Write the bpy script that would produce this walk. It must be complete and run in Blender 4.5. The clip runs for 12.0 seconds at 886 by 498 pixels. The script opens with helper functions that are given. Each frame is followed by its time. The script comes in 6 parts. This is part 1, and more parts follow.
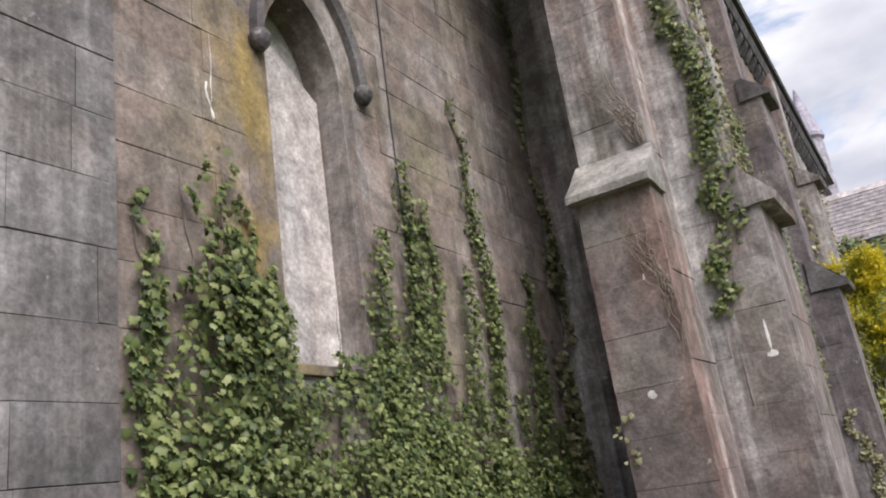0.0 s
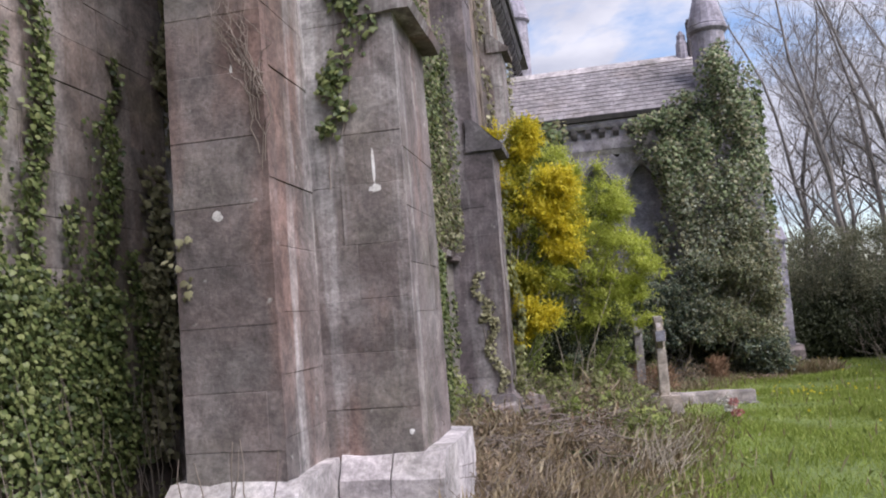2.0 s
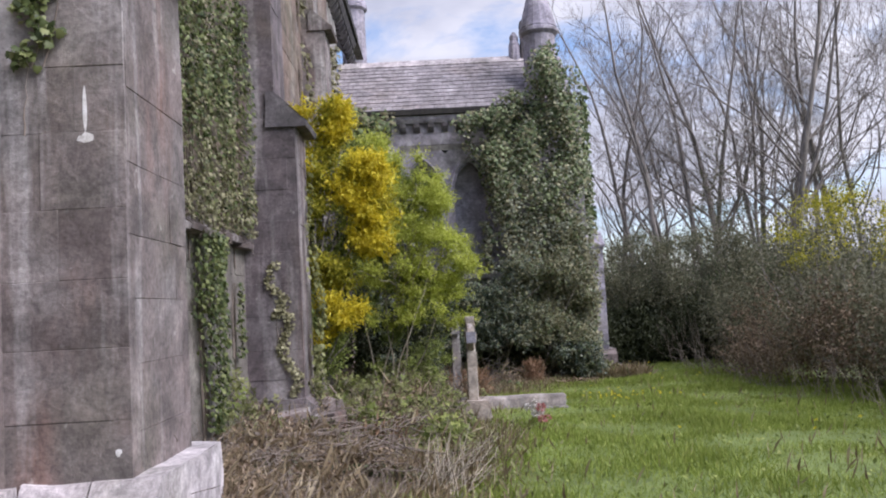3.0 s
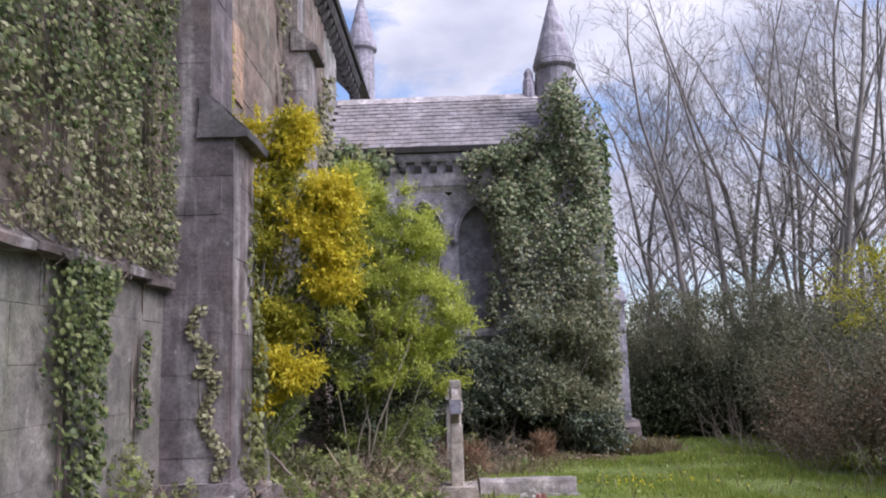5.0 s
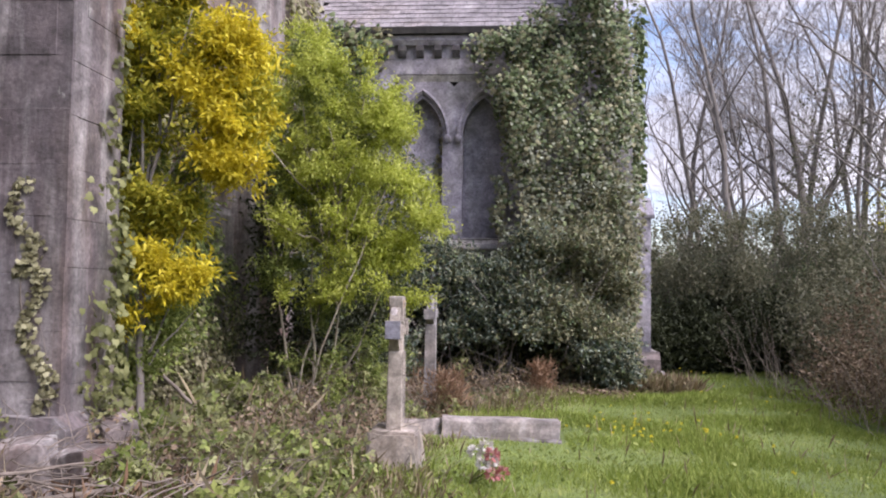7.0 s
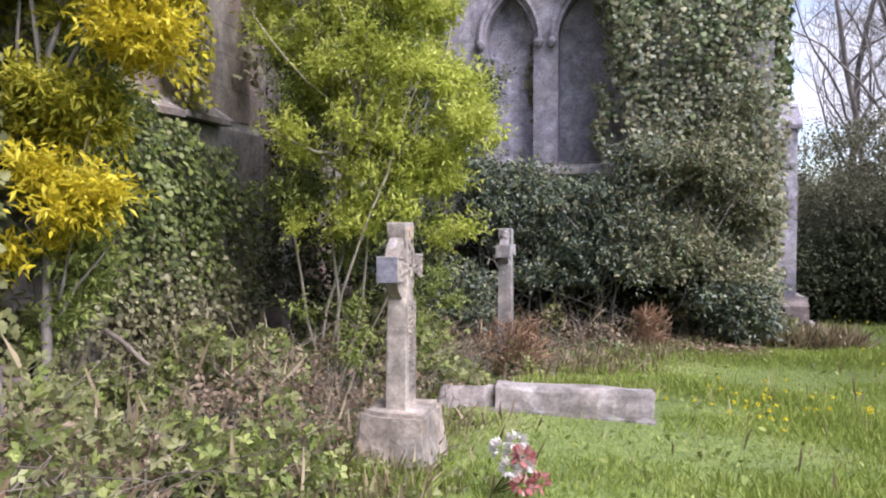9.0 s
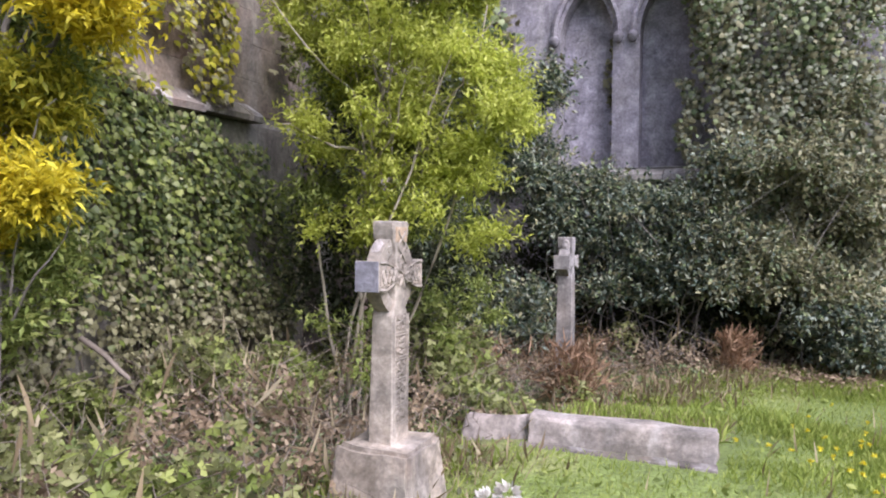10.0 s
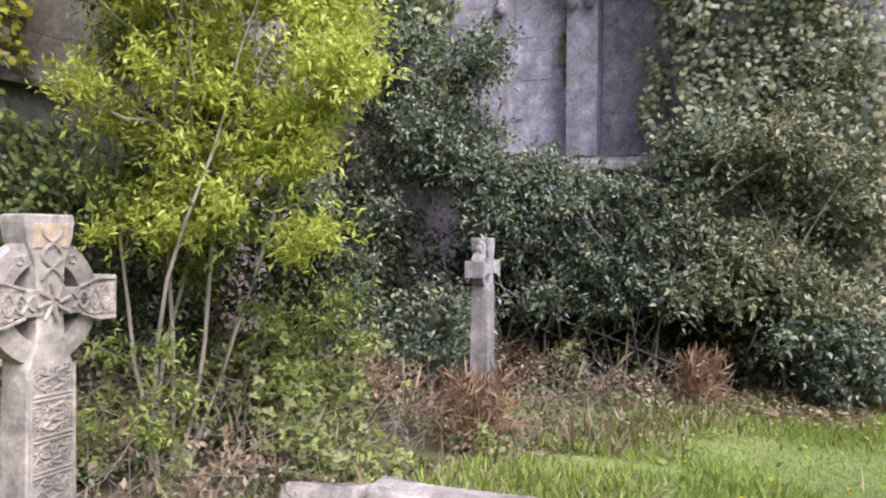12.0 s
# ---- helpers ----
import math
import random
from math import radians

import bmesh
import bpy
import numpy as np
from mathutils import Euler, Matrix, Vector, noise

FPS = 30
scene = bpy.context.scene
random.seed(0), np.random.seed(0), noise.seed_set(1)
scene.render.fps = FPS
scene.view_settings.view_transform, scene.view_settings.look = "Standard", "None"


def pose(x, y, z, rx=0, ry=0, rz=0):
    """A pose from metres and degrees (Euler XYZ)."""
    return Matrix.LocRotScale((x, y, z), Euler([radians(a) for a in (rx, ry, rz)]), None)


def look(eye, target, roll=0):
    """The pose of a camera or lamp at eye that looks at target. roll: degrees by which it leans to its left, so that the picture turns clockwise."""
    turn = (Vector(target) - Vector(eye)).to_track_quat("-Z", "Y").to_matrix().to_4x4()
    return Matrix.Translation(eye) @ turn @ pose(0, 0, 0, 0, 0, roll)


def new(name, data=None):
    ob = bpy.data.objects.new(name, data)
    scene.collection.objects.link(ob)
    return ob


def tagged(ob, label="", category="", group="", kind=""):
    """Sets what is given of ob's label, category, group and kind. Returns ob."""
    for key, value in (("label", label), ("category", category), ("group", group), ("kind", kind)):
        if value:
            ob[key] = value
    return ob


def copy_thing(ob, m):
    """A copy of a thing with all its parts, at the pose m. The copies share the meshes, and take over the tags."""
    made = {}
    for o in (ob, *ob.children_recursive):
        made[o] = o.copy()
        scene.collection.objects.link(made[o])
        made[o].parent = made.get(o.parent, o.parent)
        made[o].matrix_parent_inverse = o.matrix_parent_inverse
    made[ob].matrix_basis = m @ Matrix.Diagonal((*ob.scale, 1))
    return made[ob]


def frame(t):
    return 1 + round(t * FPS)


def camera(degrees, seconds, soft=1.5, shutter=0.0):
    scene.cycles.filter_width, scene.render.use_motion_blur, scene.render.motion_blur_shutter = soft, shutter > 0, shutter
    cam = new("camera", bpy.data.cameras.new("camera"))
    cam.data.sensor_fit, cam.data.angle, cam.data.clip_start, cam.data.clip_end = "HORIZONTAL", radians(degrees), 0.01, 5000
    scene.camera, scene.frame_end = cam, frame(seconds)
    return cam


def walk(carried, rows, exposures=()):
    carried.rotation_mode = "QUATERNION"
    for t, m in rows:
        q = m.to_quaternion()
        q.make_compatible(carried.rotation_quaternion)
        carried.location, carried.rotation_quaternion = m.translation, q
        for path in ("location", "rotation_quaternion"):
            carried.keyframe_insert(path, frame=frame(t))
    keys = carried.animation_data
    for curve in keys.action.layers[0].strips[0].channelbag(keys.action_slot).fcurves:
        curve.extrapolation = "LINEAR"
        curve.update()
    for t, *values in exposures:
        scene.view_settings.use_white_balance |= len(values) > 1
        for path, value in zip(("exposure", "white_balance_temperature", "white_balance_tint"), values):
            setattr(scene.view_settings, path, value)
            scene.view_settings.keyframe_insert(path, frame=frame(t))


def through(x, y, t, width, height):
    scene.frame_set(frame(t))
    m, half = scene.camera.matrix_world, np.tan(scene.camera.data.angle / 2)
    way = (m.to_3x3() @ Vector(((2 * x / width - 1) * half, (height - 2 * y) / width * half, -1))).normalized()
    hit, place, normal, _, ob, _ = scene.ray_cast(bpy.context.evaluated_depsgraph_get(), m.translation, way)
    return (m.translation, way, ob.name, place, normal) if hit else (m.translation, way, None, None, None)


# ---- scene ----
cam = camera(59.3, 12.0, soft=2.0)
METRES, EYE, TILT, LEAN, TURN = 12.0, 1.5, 0.0, 0.0, 30.7
ROWS = [
    (0.0, 0.0, 0.0, 0.0, 2.64, 17.77, 8.26),
    (0.5, 0.014, 0.0216, -0.0097, -3.57, 11.47, 6.31),
    (1.0, 0.0339, 0.0487, -0.0104, -14.72, 8.01, 5.69),
    (1.5, 0.0613, 0.0689, -0.0125, -19.74, 5.11, 4.85),
    (2.0, 0.086, 0.0923, -0.015, -19.5, 4.84, 4.5),
    (2.5, 0.1146, 0.1212, -0.0167, -24.46, 5.01, 4.27),
    (3.0, 0.1535, 0.1455, -0.0215, -31.3, 4.08, 3.08),
    (5.0, 0.2721, 0.2634, -0.0226, -29.61, 8.5, 1.77),
    (5.5, 0.3101, 0.2923, -0.0243, -30.42, 6.28, 0.53),
    (6.0, 0.3502, 0.3193, -0.0283, -28.64, 3.32, 0.97),
    (6.5, 0.3883, 0.3486, -0.0286, -29.1, 2.89, -0.72),
    (7.0, 0.4229, 0.3761, -0.0265, -26.25, 2.48, -0.86),
    (9.0, 0.5524, 0.5075, -0.0376, -16.11, -1.83, 0.02),
    (9.5, 0.5884, 0.5299, -0.04, -12.87, -0.79, -0.52),
    (10.0, 0.6157, 0.5594, -0.0436, -8.21, -0.81, -0.64),
    (10.5, 0.641, 0.5908, -0.0419, -6.03, -0.78, -0.98),
    (11.0, 0.6675, 0.6171, -0.0389, -2.14, -0.87, -0.31),
    (11.5, 0.6915, 0.651, -0.0413, -4.77, -1.12, -0.11),
    (12.0, 0.7216, 0.6752, -0.0425, -7.1, -0.75, -0.33),
]
walk(cam, [(t, pose(0, 0, EYE, TILT, LEAN, TURN) @ pose(METRES * x, METRES * y, METRES * z, 90 + pitch, roll, yaw)) for t, x, y, z, yaw, pitch, roll in ROWS],
     exposures=[(0.0, 0.72, 6500, 14), (1.0, 0.69, 6400, 15), (2.0, 0.60, 6200, 19), (3.0, 0.59, 6050, 20), (5.0, 0.60, 5950, 23), (5.5, 0.68, 6000, 24), (6.0, 0.95, 6130, 25), (6.5, 0.80, 6230, 25), (7.0, 0.92, 6230, 24), (9.0, 1.17, 6080, 22), (10.0, 1.17, 6080, 22), (10.5, 1.25, 6080, 21), (11.0, 1.32, 6080, 20), (11.5, 1.34, 6080, 20), (12.0, 1.28, 6100, 20)])

# ---- daylight: broken cloud with some sun from the open side of the churchyard ----
world = bpy.data.worlds.new("sky")
scene.world = world
world.use_nodes = True
wt = world.node_tree
wt.nodes.clear()


def wnode(kind, **values):
    n = wt.nodes.new(kind)
    for k, v in values.items():
        n.inputs[k].default_value = v
    return n


SUN_AZ, SUN_EL = 120.0, 46.0   # degrees clockwise from +y; above the horizon
sky = wt.nodes.new("ShaderNodeTexSky")
sky.sky_type, sky.sun_disc = "NISHITA", False
sky.sun_elevation, sky.sun_rotation = radians(SUN_EL), radians(SUN_AZ)
w_out = wt.nodes.new("ShaderNodeOutputWorld")
w_bg = wnode("ShaderNodeBackground", Strength=0.14)
w_co = wt.nodes.new("ShaderNodeTexCoord")
w_map = wt.nodes.new("ShaderNodeMapping")
w_map.inputs["Scale"].default_value = (1.0, 1.0, 2.2)
w_map.inputs["Location"].default_value = (0.35, 0.1, 0.3)
w_n1 = wnode("ShaderNodeTexNoise", Scale=2.6, Detail=7.0, Roughness=0.58, Distortion=0.3)
w_r1 = wt.nodes.new("ShaderNodeValToRGB")
w_r1.color_ramp.elements[0].position, w_r1.color_ramp.elements[1].position = 0.455, 0.545
w_n2 = wnode("ShaderNodeTexNoise", Scale=4.5, Detail=5.0, Roughness=0.5)
w_r2 = wt.nodes.new("ShaderNodeValToRGB")
w_r2.color_ramp.elements[0].position, w_r2.color_ramp.elements[1].position = 0.35, 0.62
w_r2.color_ramp.elements[0].color = (2.75, 2.9, 3.3, 1)
w_r2.color_ramp.elements[1].color = (4.6, 4.65, 4.8, 1)
w_mix = wt.nodes.new("ShaderNodeMix")
w_mix.data_type = "RGBA"
wl = wt.links.new
wl(w_co.outputs["Generated"], w_map.inputs["Vector"])
wl(w_map.outputs["Vector"], w_n1.inputs["Vector"])
wl(w_map.outputs["Vector"], w_n2.inputs["Vector"])
wl(w_n1.outputs["Fac"], w_r1.inputs["Fac"])
wl(w_n2.outputs["Fac"], w_r2.inputs["Fac"])
wl(w_r1.outputs["Color"], w_mix.inputs["Factor"])
wl(sky.outputs["Color"], w_mix.inputs["A"])
wl(w_r2.outputs["Color"], w_mix.inputs["B"])
wl(w_mix.outputs["Result"], w_bg.inputs["Color"])
wl(w_bg.outputs["Background"], w_out.inputs["Surface"])

sun = new("sun", bpy.data.lights.new("sun", "SUN"))
sun.data.energy, sun.data.angle, sun.data.color = 3.4, radians(50), (1.0, 0.97, 0.93)
s_az, s_el = radians(SUN_AZ), radians(SUN_EL)
sun.matrix_world = look((20 * math.sin(s_az) * math.cos(s_el), 20 * math.cos(s_az) * math.cos(s_el), 20 * math.sin(s_el)), (0, 0, 0))


# ---- materials ----
def material(name, rough=0.85):
    m = bpy.data.materials.new(name)
    m.use_nodes = True
    b = m.node_tree.nodes["Principled BSDF"]
    b.inputs["Roughness"].default_value = rough
    return m, m.node_tree, b


def ramp(tree, fac, stops):
    r = tree.nodes.new("ShaderNodeValToRGB")
    e = r.color_ramp.elements
    while len(e) < len(stops):
        e.new(0.5)
    for i, (p, c) in enumerate(stops):
        e[i].position, e[i].color = p, (*c, 1) if len(c) == 3 else c
    tree.links.new(fac, r.inputs["Fac"])
    return r.outputs["Color"]


def noise_at(tree, scale, detail=5.0, stretch=(1, 1, 1), rough=0.55, distort=0.0, shift=(0, 0, 0)):
    g = tree.nodes.new("ShaderNodeNewGeometry")
    mp = tree.nodes.new("ShaderNodeMapping")
    mp.inputs["Scale"].default_value, mp.inputs["Location"].default_value = stretch, shift
    n = tree.nodes.new("ShaderNodeTexNoise")
    n.inputs["Scale"].default_value, n.inputs["Detail"].default_value = scale, detail
    n.inputs["Roughness"].default_value, n.inputs["Distortion"].default_value = rough, distort
    tree.links.new(g.outputs["Position"], mp.inputs["Vector"])
    tree.links.new(mp.outputs["Vector"], n.inputs["Vector"])
    return n.outputs["Fac"]


def mix(tree, fac, a, b, blend="MIX"):
    m = tree.nodes.new("ShaderNodeMix")
    m.data_type, m.blend_type = "RGBA", blend
    for key, v in (("Factor", fac), ("A", a), ("B", b)):
        if isinstance(v, (int, float)):
            m.inputs[key].default_value = v
        elif isinstance(v, tuple):
            m.inputs[key].default_value = (*v, 1)
        else:
            tree.links.new(v, m.inputs[key])
    return m.outputs["Result"]


def bump(tree, b, height, strength=0.4, distance=0.02):
    n = tree.nodes.new("ShaderNodeBump")
    n.inputs["Strength"].default_value, n.inputs["Distance"].default_value = strength, distance
    tree.links.new(height, n.inputs["Height"])
    tree.links.new(n.outputs["Normal"], b.inputs["Normal"])


def stone(name, dark, light, tint, stain, streak=0.5, patch=None, varied=0.35, beside=None):
    """Weathered stone: mottled ground colour, block to block change, algae and rust stains, pale lime runs down the face."""
    m, t, b = material(name, 0.92)
    c = ramp(t, noise_at(t, 1.7, 7), [(0.3, dark), (0.5, tint), (0.7, light)])
    info = t.nodes.new("ShaderNodeObjectInfo")
    c = mix(t, varied, c, ramp(t, info.outputs["Random"], [(0.0, dark), (0.45, tint), (1.0, light)]))
    c = mix(t, ramp(t, noise_at(t, 0.9, 4, shift=(3, 1, 7)), [(0.50, (0, 0, 0)), (0.72, (0.75, 0.75, 0.75))]), c, stain)
    if patch:
        spread = ramp(t, noise_at(t, 1.1, 5, (1.6, 1.6, 0.45), shift=(8, 2, 1)), [(0.52, (0, 0, 0)), (0.66, (0.75, 0.75, 0.75))])
        if beside:      # a stain that keeps within a band of the wall: (middle, half width) along y
            g = t.nodes.new("ShaderNodeNewGeometry")
            xyz = t.nodes.new("ShaderNodeSeparateXYZ")
            t.links.new(g.outputs["Position"], xyz.inputs["Vector"])
            off = t.nodes.new("ShaderNodeMath")
            off.operation, off.inputs[1].default_value = "SUBTRACT", beside[0]
            far = t.nodes.new("ShaderNodeMath")
            far.operation = "ABSOLUTE"
            band = t.nodes.new("ShaderNodeMapRange")
            band.inputs["From Min"].default_value, band.inputs["From Max"].default_value = beside[1], 0.05
            t.links.new(xyz.outputs["Y"], off.inputs[0])
            t.links.new(off.outputs[0], far.inputs[0])
            t.links.new(far.outputs[0], band.inputs["Value"])
            blotch = ramp(t, noise_at(t, 2.6, 6, (1, 1, 0.7), shift=(8, 2, 1)), [(0.40, (0, 0, 0)), (0.58, (0.9, 0.9, 0.9))])
            spread = mix(t, 1.0, blotch, band.outputs["Result"], "MULTIPLY")
        c = mix(t, spread, c, patch)
    run = ramp(t, noise_at(t, 2.4, 5, (1, 1, 0.07), rough=0.65, shift=(1, 5, 2)), [(0.52, (0, 0, 0)), (0.68, (streak, streak, streak))])
    c = mix(t, run, c, (0.47, 0.45, 0.44))
    dirt = ramp(t, noise_at(t, 3.1, 5, (1, 1, 0.1), rough=0.6, shift=(6, 9, 2)), [(0.54, (0, 0, 0)), (0.74, (0.42, 0.42, 0.42))])
    c = mix(t, dirt, c, tuple(v * 0.45 for v in dark))
    speck = ramp(t, noise_at(t, 9, 4, shift=(2, 2, 5)), [(0.68, (0, 0, 0)), (0.76, (0.45, 0.45, 0.45))])
    c = mix(t, speck, c, (0.55, 0.55, 0.50))
    mott = ramp(t, noise_at(t, 7, 8, rough=0.68, distort=0.6, shift=(4, 4, 4)), [(0.34, (0.16, 0.16, 0.16)), (0.5, (0.5, 0.5, 0.5)), (0.66, (0.84, 0.84, 0.84))])
    c = mix(t, 0.46, c, mott, "OVERLAY")
    blot = ramp(t, noise_at(t, 2.6, 6, rough=0.6, distort=0.8, shift=(9, 3, 6)), [(0.36, (0.22, 0.22, 0.22)), (0.5, (0.5, 0.5, 0.5)), (0.64, (0.78, 0.78, 0.78))])
    c = mix(t, 0.5, c, blot, "OVERLAY")
    grain = noise_at(t, 34, 7, rough=0.68)
    c = mix(t, 0.42, c, ramp(t, grain, [(0.34, (0.2, 0.2, 0.2)), (0.66, (0.8, 0.8, 0.8))]), "OVERLAY")
    t.links.new(c, b.inputs["Base Color"])
    bump(t, b, mix(t, 0.5, noise_at(t, 14, 8, rough=0.68), grain), 0.5, 0.022)
    return m


STONE_A = stone("brown_ashlar", (0.088, 0.08, 0.076), (0.225, 0.203, 0.188), (0.172, 0.13, 0.11), (0.15, 0.132, 0.075), 0.34, (0.22, 0.155, 0.05), 0.5, (3.18, 0.5))
PIER = stone("dark_grey_ashlar", (0.07, 0.068, 0.07), (0.165, 0.157, 0.158), (0.115, 0.103, 0.10), (0.12, 0.09, 0.07), 0.35, None, 0.55)
STONE_B = stone("grey_ashlar", (0.084, 0.075, 0.072), (0.22, 0.20, 0.192), (0.165, 0.132, 0.124), (0.125, 0.118, 0.085), 0.8, (0.185, 0.112, 0.092))
# darker, purpler ashlar for the middle buttress
STONE_M = stone("dark_purple_ashlar", (0.062, 0.054, 0.058), (0.165, 0.145, 0.15), (0.118, 0.096, 0.10), (0.12, 0.095, 0.075), 0.45, (0.15, 0.11, 0.095))
STONE_T = stone("slate_grey_ashlar", (0.185, 0.174, 0.202), (0.38, 0.355, 0.41), (0.285, 0.264, 0.312), (0.225, 0.208, 0.19), 0.35)
RUBBLE = stone("rubble_stone", (0.100, 0.086, 0.072), (0.226, 0.195, 0.163), (0.190, 0.136, 0.109), (0.136, 0.127, 0.081), 0.2)
PLASTER = stone("pale_render", (0.105, 0.095, 0.083), (0.19, 0.178, 0.152), (0.15, 0.134, 0.118), (0.108, 0.112, 0.07), 0.3, None, 0.15)
INFILL = stone("lime_washed_infill", (0.27, 0.243, 0.235), (0.46, 0.43, 0.41), (0.40, 0.355, 0.335), (0.33, 0.28, 0.26), 0.75, None, 0.1)
PLINTH = stone("pale_plinth_stone", (0.272, 0.248, 0.240), (0.480, 0.456, 0.448), (0.400, 0.360, 0.368), (0.208, 0.192, 0.160), 0.3)
MORTAR = stone("old_mortar", (0.156, 0.143, 0.130), (0.351, 0.332, 0.312), (0.221, 0.208, 0.195), (0.156, 0.150, 0.117), 0.3)
DARK_STONE = stone("sooty_dark_stone", (0.045, 0.04, 0.042), (0.11, 0.10, 0.105), (0.08, 0.07, 0.075), (0.06, 0.06, 0.05), 0.2)
CROSS_STONE = stone("lichened_limestone", (0.175, 0.156, 0.136), (0.44, 0.40, 0.345), (0.345, 0.29, 0.24), (0.30, 0.22, 0.155), 0.3, (0.12, 0.115, 0.125))
GREY_CROSS = stone("grey_weathered_limestone", (0.10, 0.097, 0.10), (0.26, 0.248, 0.245), (0.19, 0.177, 0.178), (0.18, 0.15, 0.125), 0.4, (0.13, 0.13, 0.145))
ORANGE_LICHEN = stone("orange_lichened_stone", (0.22, 0.165, 0.12), (0.46, 0.36, 0.27), (0.40, 0.28, 0.18), (0.42, 0.26, 0.13), 0.2)
CARVED = stone("carved_limestone", (0.175, 0.15, 0.13), (0.47, 0.42, 0.36), (0.37, 0.30, 0.245), (0.36, 0.25, 0.165), 0.25, (0.19, 0.165, 0.15))
TOMB_STONE = stone("pale_tomb_stone", (0.16, 0.142, 0.135), (0.40, 0.365, 0.345), (0.31, 0.265, 0.25), (0.15, 0.132, 0.11), 0.5, (0.10, 0.09, 0.085), 0.2)
LICHEN = stone("white_lichen", (0.5, 0.49, 0.46), (0.68, 0.67, 0.64), (0.6, 0.58, 0.56), (0.5, 0.48, 0.42), 0.2)
SLATE = stone("weathered_slate", (0.19, 0.172, 0.18), (0.27, 0.25, 0.258), (0.235, 0.213, 0.222), (0.21, 0.18, 0.172), 0.15, None, 0.3)
ct = CARVED.node_tree
cv = ct.nodes.new("ShaderNodeTexVoronoi")
cv.feature = "DISTANCE_TO_EDGE"
cv.inputs["Scale"].default_value = 62.0
cg = ct.nodes.new("ShaderNodeNewGeometry")
ct.links.new(cg.outputs["Position"], cv.inputs["Vector"])
bump(ct, ct.nodes["Principled BSDF"], ramp(ct, cv.outputs["Distance"], [(0.0, (0, 0, 0)), (0.3, (1, 1, 1))]), 0.5, 0.008)
ORANGE = stone("ochre_stone", (0.24, 0.16, 0.11), (0.38, 0.26, 0.18), (0.33, 0.21, 0.14), (0.2, 0.17, 0.12), 0.2)


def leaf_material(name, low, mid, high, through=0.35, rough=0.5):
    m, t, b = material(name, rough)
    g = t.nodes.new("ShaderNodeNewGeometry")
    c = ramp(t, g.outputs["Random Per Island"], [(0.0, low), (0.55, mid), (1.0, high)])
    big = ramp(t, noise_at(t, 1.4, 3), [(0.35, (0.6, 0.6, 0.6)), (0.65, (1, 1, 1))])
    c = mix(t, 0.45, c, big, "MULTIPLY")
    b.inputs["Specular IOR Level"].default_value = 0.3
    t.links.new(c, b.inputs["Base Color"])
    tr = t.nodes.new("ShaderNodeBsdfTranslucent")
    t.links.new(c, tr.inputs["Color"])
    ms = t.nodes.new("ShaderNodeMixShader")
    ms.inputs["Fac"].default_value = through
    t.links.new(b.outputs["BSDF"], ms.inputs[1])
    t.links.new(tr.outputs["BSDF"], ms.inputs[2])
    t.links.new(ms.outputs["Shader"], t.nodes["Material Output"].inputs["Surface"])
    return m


IVY = leaf_material("ivy_leaf", (0.035, 0.055, 0.02), (0.125, 0.16, 0.052), (0.26, 0.285, 0.115), 0.25, 0.45)
IVY_DRY = leaf_material("dry_ivy_leaf", (0.09, 0.082, 0.045), (0.23, 0.22, 0.115), (0.44, 0.42, 0.26), 0.28, 0.55)
IVY_DARK = leaf_material("dark_ivy_leaf", (0.045, 0.07, 0.033), (0.15, 0.20, 0.085), (0.36, 0.42, 0.21), 0.33, 0.45)
# pale grey-green base colour that paints the sheen on glossy leaves
IVY_SHEEN = leaf_material("painted_sheen_leaf", (0.15, 0.17, 0.115), (0.33, 0.35, 0.25), (0.48, 0.50, 0.37), 0.32, 0.45)
LAUREL = leaf_material("blue_green_leaf", (0.03, 0.05, 0.036), (0.085, 0.12, 0.09), (0.30, 0.335, 0.27), 0.2, 0.38)
# blue-grey for the -y arm end: lichen with the end's shade put in
ARM_SHADE_LICHEN = stone("shaded_grey_lichen", (0.13, 0.128, 0.15), (0.23, 0.225, 0.255), (0.18, 0.175, 0.205), (0.14, 0.135, 0.14), 0.15, None, 0.0)
YELLOW = leaf_material("golden_leaf", (0.48, 0.40, 0.02), (0.74, 0.62, 0.035), (0.88, 0.78, 0.10), 0.45)
YELLOW_GREEN = leaf_material("yellow_green_leaf", (0.20, 0.22, 0.025), (0.44, 0.42, 0.04), (0.68, 0.60, 0.08), 0.45)
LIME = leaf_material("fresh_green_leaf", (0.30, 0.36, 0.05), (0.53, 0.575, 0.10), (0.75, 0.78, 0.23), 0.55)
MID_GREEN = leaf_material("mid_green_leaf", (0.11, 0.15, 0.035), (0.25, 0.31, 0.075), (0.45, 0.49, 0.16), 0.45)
BRAMBLE = leaf_material("bramble_leaf", (0.085, 0.09, 0.035), (0.20, 0.215, 0.08), (0.40, 0.41, 0.185), 0.4)
BROWN_LEAF = leaf_material("withered_leaf", (0.11, 0.075, 0.05), (0.235, 0.17, 0.11), (0.43, 0.34, 0.235), 0.3, 0.8)
HEDGE = leaf_material("hedge_leaf", (0.10, 0.104, 0.06), (0.185, 0.185, 0.112), (0.31, 0.30, 0.20), 0.42)
GRASS = leaf_material("grass_blade", (0.20, 0.265, 0.05), (0.29, 0.37, 0.075), (0.42, 0.47, 0.13), 0.42, 0.7)
STRAW = leaf_material("dead_grass", (0.17, 0.125, 0.075), (0.30, 0.235, 0.14), (0.48, 0.41, 0.28), 0.3, 0.8)
